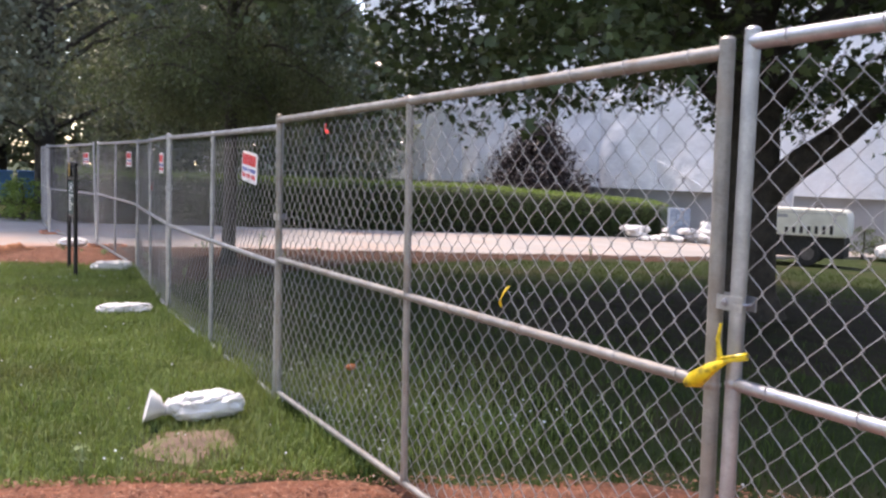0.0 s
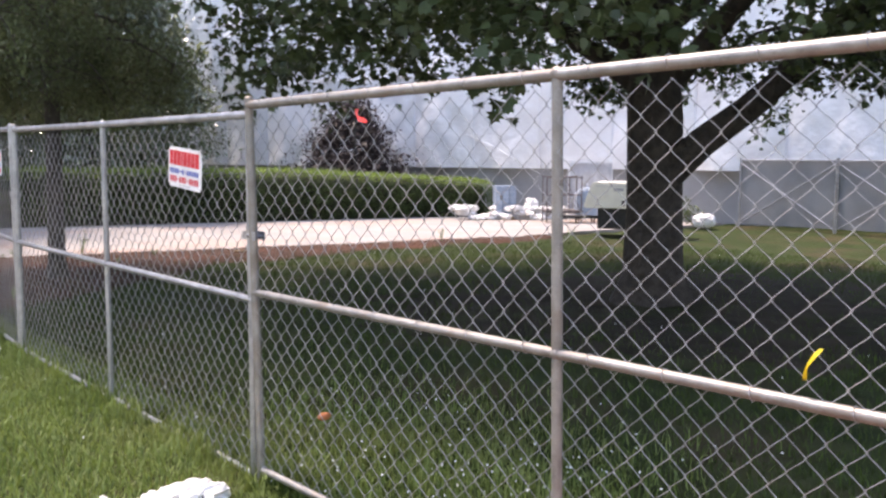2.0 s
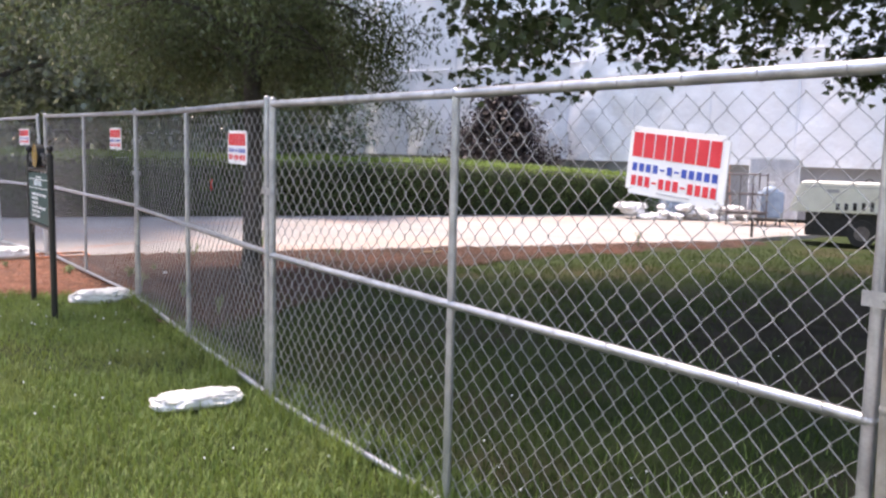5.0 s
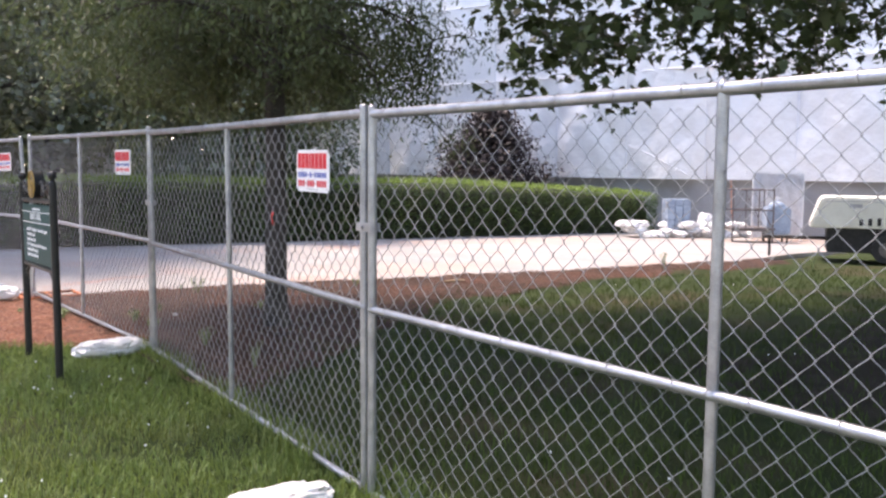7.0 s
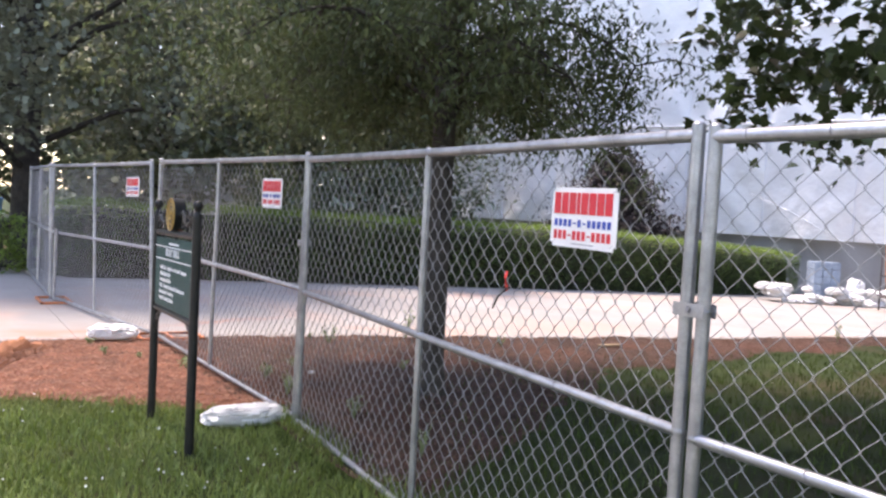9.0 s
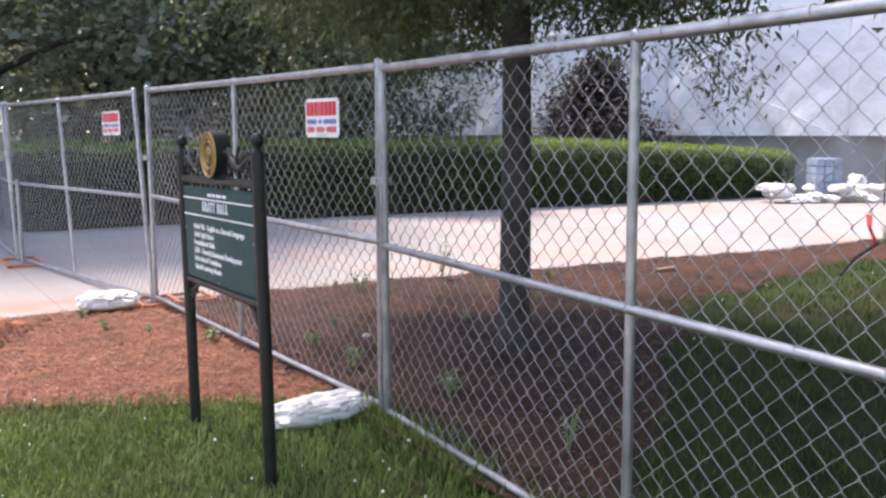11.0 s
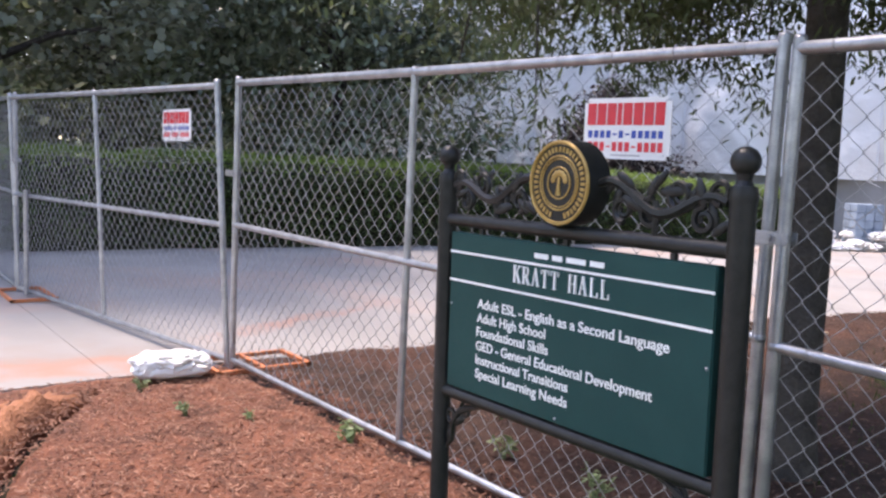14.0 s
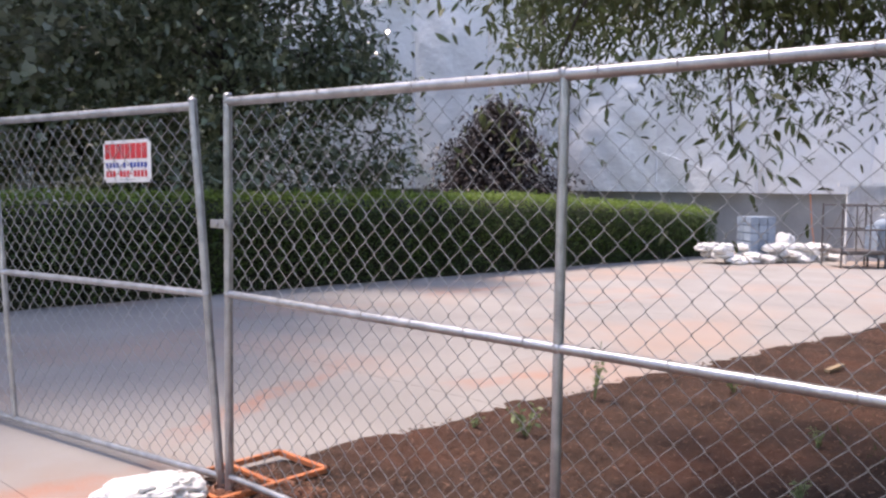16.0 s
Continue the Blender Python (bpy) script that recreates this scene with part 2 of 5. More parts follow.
BLUE_GREY = material("blue_grey_blocks", (0.20, 0.26, 0.33), (0.34, 0.41, 0.49), 6, 0.7, bump=0.2, vary=0.15)
PLASTIC = material("cloudy_plastic_film", (0.56, 0.58, 0.61), (0.72, 0.74, 0.77), 3, 0.25, bump=0.4, fine=14, translucent=0.35, bump_far=0.05)
WOOD = material("pale_timber", (0.28, 0.20, 0.12), (0.42, 0.32, 0.21), 10, 0.8, bump=0.2)
BLUE_PAINT = material("blue_plastic", (0.03, 0.13, 0.32), (0.05, 0.19, 0.42), 5, 0.45, bump=0.02)


# ---- building blocks ----
def mesh_of(name, bm, mat, smooth=True):
    me = bpy.data.meshes.new(name)
    bm.to_mesh(me)
    bm.free()
    me.materials.append(mat)
    if smooth:
        me.shade_smooth()
        me.set_sharp_from_angle(angle=radians(40))
    return me


def part(name, bm, mat, parent=None, label="", smooth=True):
    ob = new(name, mesh_of(name, bm, mat, smooth))
    ob.parent = parent
    return tagged(ob, label)


def flat_part(name, verts, faces, mat, parent=None, label="", smooth=False):
    me = bpy.data.meshes.new(name)
    me.from_pydata([tuple(v) for v in verts], [], [tuple(f) for f in faces])
    me.materials.append(mat)
    if smooth:
        me.shade_smooth()
    ob = new(name, me)
    ob.parent = parent
    return tagged(ob, label)


def thing(name, place, label, category, group="", kind="", turn=0):
    ob = new(name)
    ob.matrix_basis = pose(*place, 0, 0, turn)
    ob.empty_display_size = 0.1
    return tagged(ob, label, category, group, kind)


def tube(bm, points, radii, sides=8, cap=True):
    """A tube through points, with a radius at each."""
    points = [Vector(p) for p in points]
    if not hasattr(radii, "__len__"):
        radii = [radii] * len(points)
    rings, side = [], None
    for n, p in enumerate(points):
        ahead = (points[min(n + 1, len(points) - 1)] - points[max(n - 1, 0)]).normalized()
        if side is None:
            side = ahead.orthogonal().normalized()
        side = (side - ahead * side.dot(ahead)).normalized()
        up = ahead.cross(side)
        rings.append([bm.verts.new(p + radii[n] * (math.cos(a) * side + math.sin(a) * up)) for a in [2 * math.pi * k / sides for k in range(sides)]])
    for a, b in zip(rings, rings[1:]):
        for k in range(sides):
            bm.faces.new((a[k], a[(k + 1) % sides], b[(k + 1) % sides], b[k]))
    if cap:
        bm.faces.new(rings[0][::-1])
        bm.faces.new(rings[-1])
    return bm


def tubes(*runs, sides=8):
    bm = bmesh.new()
    for points, radius in runs:
        tube(bm, points, radius, sides)
    return bm


def box(bm, low, high, bevel=0.0):
    low, high = Vector(low), Vector(high)
    made = bmesh.ops.create_cube(bm, size=1, matrix=Matrix.LocRotScale((low + high) / 2, None, high - low))
    if bevel:
        edges = {e for v in made["verts"] for e in v.link_edges}
        bmesh.ops.bevel(bm, geom=list(edges), offset=bevel, segments=2, affect="EDGES")
    return bm


def boxed(low, high, bevel=0.0):
    return box(bmesh.new(), low, high, bevel)


def ball(bm, centre, radius, u=12, v=8, scale=(1, 1, 1)):
    bmesh.ops.create_uvsphere(bm, u_segments=u, v_segments=v, radius=radius, matrix=Matrix.LocRotScale(centre, None, scale))
    return bm


def lerp_table(table, x):
    return float(np.interp(x, [p[0] for p in table], [p[1] for p in table]))


def ground_z(x, y):
    """The lawn lies level along the fence and falls gently towards the building."""
    return -0.026 * (min(max(x, 2.8), 24.0) - 2.8)


def wavy(x, y, size=1.0, scale=1.0):
    return size * noise.noise(Vector((x * scale, y * scale, 3.7)))


WALK_EDGE = [(-40, 16.95), (0.8, 16.95), (3.5, 17.0), (5.3, 17.02), (7.5, 16.9), (11.0, 16.75), (13.4, 16.85), (16.0, 16.8), (18.7, 17.5), (20.6, 17.8), (60, 17.8)]
LITTER_EDGE = [(2.7, 11.6), (4.0, 12.3), (5.7, 13.8), (7.1, 14.7), (9.6, 15.2), (11.0, 15.75), (13.0, 15.95), (16.0, 15.95), (18.0, 16.8)]
FENCE_X = [(-6, 2.70), (1.86, 2.685), (5.67, 2.62), (9.4, 2.597), (13.1, 2.835), (16.845, 2.70), (20.46, 2.13), (24.1, 2.19)]


# ---- ground ----
def spread(near_low, near_high, step, far):
    mid = list(np.arange(near_low, near_high + 1e-6, step))
    out = [step * 1.6 ** k for k in range(1, 40)]
    low, high, d = [], [], 0
    for s in out:
        d += s
        if d > far:
            break
        low.append(near_low - d)
        high.append(near_high + d)
    return low[::-1] + mid + high


def sheet(name, xs, ys, height, mat, label, category):
    verts = [(x, y, height(x, y)) for y in ys for x in xs]
    w = len(xs)
    faces = [(r * w + c, r * w + c + 1, (r + 1) * w + c + 1, (r + 1) * w + c) for r in range(len(ys) - 1) for c in range(w - 1)]
    ob = flat_part(name, verts, faces, mat, None, "", True)
    return tagged(ob, label, category, kind="structure")


def lawn_height(x, y):
    bumps = wavy(x, y, 0.03, 0.9) + wavy(x, y, 0.012, 4)
    edge = lerp_table(WALK_EDGE, x)
    if y > edge - 0.3 or x < 1.0:
        bumps -= 0.09
    if 0.8 < x < 2.6 and 14.9 < y:
        bumps -= 0.10
    return ground_z(x, y) + bumps - 0.02


sheet("ground", spread(-3, 26, 0.25, 900), spread(-4, 26, 0.25, 900), lawn_height, SOIL, "green lawn soil falling gently towards the building", "ground")

# The paved walk across, in cast slabs with open joints, and the footpath under the camera.
walkway = thing("pavement", (0, 0, 0), "pale worn concrete walkway with orange clay stains", "pavement", kind="structure")


def slab(parent, corners, thick=0.14, joint=0.002):
    bm = bmesh.new()
    c = sum((Vector(p) for p in corners), Vector()) / 4
    top = []
    for p in corners:
        p = Vector(p)
        top.append(p - Vector(((p - c).x, (p - c).y, 0)).normalized() * joint)
    low = [bm.verts.new(p - Vector((0, 0, thick))) for p in top]
    rim = [bm.verts.new(p - Vector((0, 0, 0.003))) for p in top]
    face = [bm.verts.new(p - Vector(((p - c).x, (p - c).y, 0)).normalized() * 0.003) for p in top]
    bm.faces.new(face)
    for a, b in ((low, rim), (rim, face)):
        for k in range(4):
            bm.faces.new((a[k], a[(k + 1) % 4], b[(k + 1) % 4], b[k]))
    return part("slab", bm, CONCRETE, parent, smooth=False)


walk_xs = [-13.0, -10.0, -7.0, -4.0, -1.0, 2.0, 5.0, 7.6, 10.4, 13.2, 16.2, 19.2, 22.2, 25.2, 28.2]
for xa, xb in zip(walk_xs, walk_xs[1:]):
    rows = [(lerp_table(WALK_EDGE, xa), lerp_table(WALK_EDGE, xb)), (19.7, 19.7), (22.4, 22.4), (25.2, 25.2)]
    for (ya0, yb0), (ya1, yb1) in zip(rows, rows[1:]):
        slab(walkway, [(xa, ya0, ground_z(xa, 0) + 0.01), (xb, yb0, ground_z(xb, 0) + 0.01), (xb, yb1, ground_z(xb, 0) + 0.01), (xa, ya1, ground_z(xa, 0) + 0.01)])
footpath = thing("pavement", (0, 0, 0), "pale concrete footpath beside the lawn", "pavement", kind="structure")
for n in range(16):
    if n > 11:
        slab(footpath, [(-3.5, -7.2 + 1.5 * n, 0.012), (-1.05, -7.2 + 1.5 * n, 0.012), (-1.05, -5.7 + 1.5 * n, 0.012), (-3.5, -5.7 + 1.5 * n, 0.012)])
    slab(footpath, [(-1.05, -7.2 + 1.5 * n, 0.012), (0.82, -7.2 + 1.5 * n, 0.012), (0.82, -5.7 + 1.5 * n, 0.012), (-1.05, -5.7 + 1.5 * n, 0.012)])



def bed(name, xs, low, high, mat, label, lift=0.012, rough=0.03, steps=40, trench=None):
    """A bed of loose soil between two wavy edges, sinking into the ground at both."""
    verts, faces = [], []
    for x in xs:
        a, b = low(x), high(x)
        for k in range(steps + 1):
            f = k / steps
            y = a + (b - a) * f
            rim = min(1, 8 * f * (b - a) / 2, 8 * (1 - f) * (b - a) / 2)
            dug = 0.0
            if trench:
                dug = 0.14 * math.exp(-((x - lerp_table(trench, y) + wavy(x, y, 0.04, 5)) / 0.055) ** 2) * (trench[0][0] < y < trench[-1][0])
            verts.append((x, y, ground_z(x, y) - dug + 0.03 * (rim - 1) + lift + rim * (abs(wavy(x, y, rough, 3)) + wavy(x, y, rough * 0.4, 9))))
    w = steps + 1
    for r in range(len(xs) - 1):
        faces += [(r * w + k, (r + 1) * w + k, (r + 1) * w + k + 1, r * w + k + 1) for k in range(steps)]
    ob = flat_part(name, verts, faces, mat, None, "", True)
    return tagged(ob, label, "soil", kind="structure")


def ragged(table, size, scale, shift=0.0):
    return lambda x: lerp_table(table, x) + wavy(x, shift, size, scale) + wavy(x, shift + 9, size * 0.4, scale * 4)


TRENCH = [(15.1, 0.96), (15.7, 1.18), (16.2, 1.42), (16.7, 1.80)]
bed("soil_bed", list(np.arange(0.86, 3.0, 0.03)), ragged([(0.8, 14.7), (1.4, 14.35), (2.6, 13.6), (3.0, 13.5)], 0.15, 1.3), ragged([(0.8, 16.55), (1.1, 16.85), (1.5, 17.03), (2.0, 17.1), (3.1, 17.1)], 0.08, 1.5, 4), MULCH, "reddish-brown bark mulch and clay bed on the ground", steps=110, trench=TRENCH)
bed("soil_bed", list(np.arange(2.7, 17.0, 0.12)), ragged(LITTER_EDGE, 0.55, 0.9), ragged([(x, y + 0.22) for x, y in WALK_EDGE], 0.2, 1.3, 4), LITTER, "brown soil bed under leaf litter beside the walkway", steps=50)
bed("soil_bed", list(np.arange(0.86, 5.5, 0.08)), lambda x: -4.0, ragged([(0.8, 4.75), (1.6, 4.5), (2.4, 4.25), (3.0, 3.95), (4.0, 3.65), (4.8, 2.9), (5.5, -3.4)], 0.18, 1.2), MULCH, "reddish-brown bark mulch bed beside the fence", steps=110)

bed("soil_bed", list(np.arange(1.62, 2.2, 0.04)), ragged([(1.6, 4.95), (1.85, 4.6), (2.2, 4.85)], 0.08, 4), ragged([(1.6, 5.0), (1.85, 5.32), (2.2, 5.25)], 0.08, 4, 7), BARE, "worn patch of bare reddish soil in the lawn", lift=0.0, steps=24)
# Disc of bare soil under the maple, with the crown's shade in its colour.
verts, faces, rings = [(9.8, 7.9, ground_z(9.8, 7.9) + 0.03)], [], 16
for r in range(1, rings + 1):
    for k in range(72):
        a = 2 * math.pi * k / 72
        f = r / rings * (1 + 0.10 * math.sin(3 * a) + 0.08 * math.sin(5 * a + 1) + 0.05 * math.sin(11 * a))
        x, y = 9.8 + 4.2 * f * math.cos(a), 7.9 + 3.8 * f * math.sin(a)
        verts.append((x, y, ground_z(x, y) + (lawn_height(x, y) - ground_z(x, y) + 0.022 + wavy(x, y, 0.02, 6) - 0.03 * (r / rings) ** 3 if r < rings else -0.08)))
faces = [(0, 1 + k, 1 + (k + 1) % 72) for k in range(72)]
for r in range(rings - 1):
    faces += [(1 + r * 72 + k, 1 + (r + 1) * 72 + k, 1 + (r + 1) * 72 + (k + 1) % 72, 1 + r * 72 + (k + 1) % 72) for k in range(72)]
tagged(flat_part("soil_bed", verts, faces, SHADED_SOIL, None, "", True), "bare soil under the maple tree, darkened for its shade", "soil", kind="structure")

# The spoil heap and groove where the clay was dug out along the footpath.
def ridge(name, line, width, tall, mat, label, skew=0.0, seed=0.0, base=0.02):
    """Loose soil heaped along a line, steeper on its right-hand side."""
    verts, rows_, cols = [], 40, 15
    for i in range(rows_ + 1):
        f = i / rows_
        spots = np.linspace(0, 1, len(line))
        cx, cy = float(np.interp(f, spots, [p[0] for p in line])), float(np.interp(f, spots, [p[1] for p in line]))
        dx, dy = line[-1][0] - line[0][0], line[-1][1] - line[0][1]
        far = math.hypot(dx, dy)
        for j in range(cols + 1):
            g = j / cols - 0.5
            px, py = cx + g * width * dy / far, cy - g * width * dx / far
            h = tall * max(0.0, math.cos(math.pi * (g - skew * (0.25 - g * g) * 4 * 0.5))) ** 1.5 * min(1, 5 * f, 5 * (1 - f))
            h *= 1 + 0.8 * noise.noise(Vector((px * 4, py * 4, seed)))
            h += 0.035 * noise.noise(Vector((px * 11, py * 11, seed))) + 0.02 * noise.noise(Vector((px * 27, py * 27, seed)))
            verts.append((px, py, base + h if 0 < j < cols and 0 < i < rows_ else base - 0.06))
    w = cols + 1
    faces = [(i * w + j, i * w + j + 1, (i + 1) * w + j + 1, (i + 1) * w + j) for i in range(rows_) for j in range(cols)]
    return tagged(flat_part(name, verts, faces, mat, None, "", True), label, "soil heap", kind="structure")


ridge("clay_heap", [(0.84, 15.2), (0.99, 15.75), (1.22, 16.25), (1.60, 16.75)], 0.34, 0.09, CLAY, "low ridge of dug orange clay beside the footpath", 0.5, 1.0)
# Dark strip laid along the groove's bottom to paint its shade.
ridge("clay_heap", [(1.0, 15.25), (1.19, 15.73), (1.42, 16.2), (1.75, 16.64)], 0.11, 0.01, SHADED_SOIL, "dark soil strip painting the shade in the groove beside the ridge", 0.0, 5.0, -0.10)


def scatter(name, count, pick, make, mat, label, category, seed):
    """One object of many small loose pieces."""
    rng = random.Random(seed)
    verts, faces = [], []
    for _ in range(count):
        spot = pick(rng)
        if spot:
            make(rng, spot, verts, faces)
    ob = flat_part(name, verts, faces, mat)
    return tagged(ob, label, category, kind="stuff")


def chip(rng, spot, verts, faces):
    x, y, z = spot
    a, l, w = rng.uniform(0, math.pi), rng.uniform(0.005, 0.020), rng.uniform(0.002, 0.006)
    ca, sa, tilt = math.cos(a), math.sin(a), rng.uniform(-0.4, 0.4)
    n = len(verts)
    for u, v, h in ((-l, -w, 0), (l, -w * 0.6, 0), (l * 0.9, w, 0), (-l, w * 0.7, 0), (0, 0, 0.005)):
        verts.append((x + u * ca - v * sa, y + u * sa + v * ca, z + h + tilt * u))
    faces += [(n, n + 1, n + 4), (n + 1, n + 2, n + 4), (n + 2, n + 3, n + 4), (n + 3, n, n + 4)]


def left_bed(rng):
    x = rng.uniform(0.95, 3.0)
    y = rng.uniform(13.6, 16.9)
    edge = lerp_table([(0.8, 14.7), (1.4, 14.35), (2.6, 13.6), (3.0, 13.5)], x)
    far = lerp_table([(0.8, 16.55), (1.1, 16.85), (1.5, 17.03), (2.0, 17.1), (3.1, 17.1)], x)
    return (x, y, 0.03 + abs(wavy(x, y, 0.03, 3))) if edge - 0.1 < y < far - 0.05 else None


def near_bed(rng):
    x, y = rng.uniform(0.95, 5.4), rng.uniform(2.5, 4.7)
    return (x, y, ground_z(x, y) + 0.03 + abs(wavy(x, y, 0.03, 3))) if y < lerp_table([(0.8, 4.7), (1.6, 4.45), (2.4, 4.2), (3.0, 3.9), (4.0, 3.6), (4.8, 2.85), (5.5, -3.4)], x) else None


def litter_bed(rng):
    x = 2.8 + 12 * rng.random() ** 1.6
    low, high = lerp_table(LITTER_EDGE, x), lerp_table(WALK_EDGE, x)
    y = rng.uniform(low - 0.1, high)
    return (x, y, ground_z(x, y) + 0.03 + abs(wavy(x, y, 0.03, 3)))


scatter("mulch_chips", 9000, left_bed, chip, CHIP, "shredded reddish bark mulch chips", "mulch", 1)
scatter("mulch_chips", 8000, near_bed, chip, CHIP, "shredded reddish bark mulch chips beside the fence", "mulch", 2)
scatter("leaf_litter", 15000, litter_bed, chip, LEAF_CHIP, "dry brown leaf litter and twigs on soil", "leaf litter", 3)


def blade(rng, spot, verts, faces):
    x, y, z, tall = spot
    a, w, lean = rng.uniform(0, 2 * math.pi), rng.uniform(0.0018, 0.0035) * (1 + tall * 6), rng.uniform(0.1, 0.9) * tall
    ca, sa, h = math.cos(a), math.sin(a), tall * rng.uniform(0.5, 1.2)
    n = len(verts)
    verts += [(x - w * sa, y + w * ca, z), (x + w * sa, y - w * ca, z), (x + w * 0.7 * sa + lean * 0.4 * ca, y - w * 0.7 * ca + lean * 0.4 * sa, z + h * 0.65), (x - w * 0.7 * sa + lean * 0.4 * ca, y + w * 0.7 * ca + lean * 0.4 * sa, z + h * 0.65), (x + lean * ca, y + lean * sa, z + h)]
    faces += [(n, n + 1, n + 2, n + 3), (n + 3, n + 2, n + 4)]


def bare(x, y):
    """Worn patches in the lawn."""
    return noise.noise(Vector((x * 0.9, y * 0.9, 11.0))) > 0.36


def front_lawn(rng):
    x, y = rng.uniform(0.84, 2.9), 4.2 + 10.4 * rng.random() ** 1.15
    edge = lerp_table([(0.8, 14.7), (1.4, 14.35), (2.6, 13.6), (3.0, 13.5)], x)
    low = lerp_table([(0.8, 4.75), (1.6, 4.5), (2.4, 4.35), (4.0, 4.1)], x)
    worn = bare(x, y) or (x - 1.85) ** 2 / 0.10 + (y - 4.95) ** 2 / 0.16 < 1
    if not low - 0.1 < y < edge + 0.1 or (worn and rng.random() < 0.62):
        return None
    return (x, y, lawn_height(x, y) if x > 1.0 else 0.0, rng.uniform(0.03, 0.075))


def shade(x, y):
    """Below 1 on the bare, shade-darkened soil round the maple."""
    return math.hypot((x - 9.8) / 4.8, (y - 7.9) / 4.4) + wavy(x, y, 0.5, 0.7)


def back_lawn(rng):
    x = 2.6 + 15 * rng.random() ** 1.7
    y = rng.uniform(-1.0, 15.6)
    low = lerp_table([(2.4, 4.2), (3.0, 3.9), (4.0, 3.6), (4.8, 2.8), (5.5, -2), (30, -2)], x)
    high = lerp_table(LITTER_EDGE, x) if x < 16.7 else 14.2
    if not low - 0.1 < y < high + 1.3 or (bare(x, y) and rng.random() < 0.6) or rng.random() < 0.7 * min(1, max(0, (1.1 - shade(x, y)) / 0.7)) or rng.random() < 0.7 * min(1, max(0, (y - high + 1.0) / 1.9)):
        return None
    return (x, y, lawn_height(x, y), rng.uniform(0.04, 0.085))


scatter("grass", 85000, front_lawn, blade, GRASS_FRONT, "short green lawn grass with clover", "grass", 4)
scatter("grass", 105000, back_lawn, blade, GRASS_SHADED, "longer uneven lawn grass behind the fence", "grass", 5)


def bloom(rng, spot, verts, faces):
    x, y, z, tall = spot
    z, r, n = z + tall * 0.9, rng.uniform(0.004, 0.009), len(verts)
    verts += [(x + r, y, z), (x, y + r, z), (x - r, y, z), (x, y - r, z), (x, y, z + r), (x, y, z - r)]
    for k in range(4):
        faces += [(n + k, n + (k + 1) % 4, n + 4), (n + (k + 1) % 4, n + k, n + 5)]


scatter("clover_flowers", 130, front_lawn, bloom, WHITE_INK, "small white clover flowers in the lawn", "flowers", 6)
scatter("clover_flowers", 220, lambda rng: back_lawn(rng) if rng.random() < 0.6 else None, bloom, WHITE_INK, "small white clover flowers behind the fence", "flowers", 7)


def clover_patch(rng):
    x, y = rng.gauss(3.5, 0.55), rng.gauss(5.5, 0.75)
    return (x, y, lawn_height(x, y), rng.uniform(0.05, 0.10)) if x > 2.66 and y > 4.2 else None


def fence_tufts(rng):
    """Longer grass that the mower has missed along the foot of the fence."""
    y = rng.uniform(4.4, 13.4)
    x = lerp_table(FENCE_X, y) + rng.gauss(0.0, 0.07)
    return (x, y, lawn_height(x, y), rng.uniform(0.06, 0.14)) if noise.noise(Vector((y * 1.8, 0.0, 2.0))) > -0.1 else None


scatter("clover_flowers", 150, clover_patch, bloom, WHITE_INK, "cluster of white clover flowers behind the fence", "flowers", 8)
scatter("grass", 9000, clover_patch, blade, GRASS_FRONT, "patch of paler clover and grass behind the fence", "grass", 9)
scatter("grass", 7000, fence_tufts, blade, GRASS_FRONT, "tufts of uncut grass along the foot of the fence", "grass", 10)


# ---- fence ----
PANEL, TOP, LOW = 3.62, 1.79, 0.045


def chain_link(width, low, high, seed):
    """Woven wire: zigzag wires that hook into their neighbours, each a thin three-sided tube."""
    rng = random.Random(seed)
    step, r = 0.0485, 0.0023
    count, rows = int(width / step), int((high - low) / step)
    ring = [(math.cos(a), math.sin(a)) for a in (0.5, 2.6, 4.7)]
    verts, faces = [], []
    # Each wire runs nearly upright through the hooks and slants between them.
    curve = ((0.0, 0.0), (0.3, 0.285), (0.7, 0.715))
    for i in range(count):
        x0, start, bulge = i * step, len(verts), rng.uniform(-0.002, 0.002)
        spots = [(k + f, (k + i) % 2, g) for k in range(rows) for f, g in curve] + [(rows, (rows + i) % 2, 0.0)]
        for k, out, g in spots:
            side = out + (1 - 2 * out) * g
            z = low + k * step + 0.004 * math.sin(0.7 * i + 0.2 * k)
            x = x0 - 0.002 + (step + 0.004) * side
            sag = 0.012 * math.sin(2.1 * x + seed) * math.sin(3.0 * z) + bulge
            y = sag + 0.0044 * (side - 0.5)
            verts += [(x + r * a, y + r * b, z) for a, b in ring]
        for k in range(len(spots) - 1):
            a, b = start + 3 * k, start + 3 * k + 3
            faces += [(a + m, a + (m + 1) % 3, b + (m + 1) % 3, b + m) for m in range(3)]
    return verts, faces


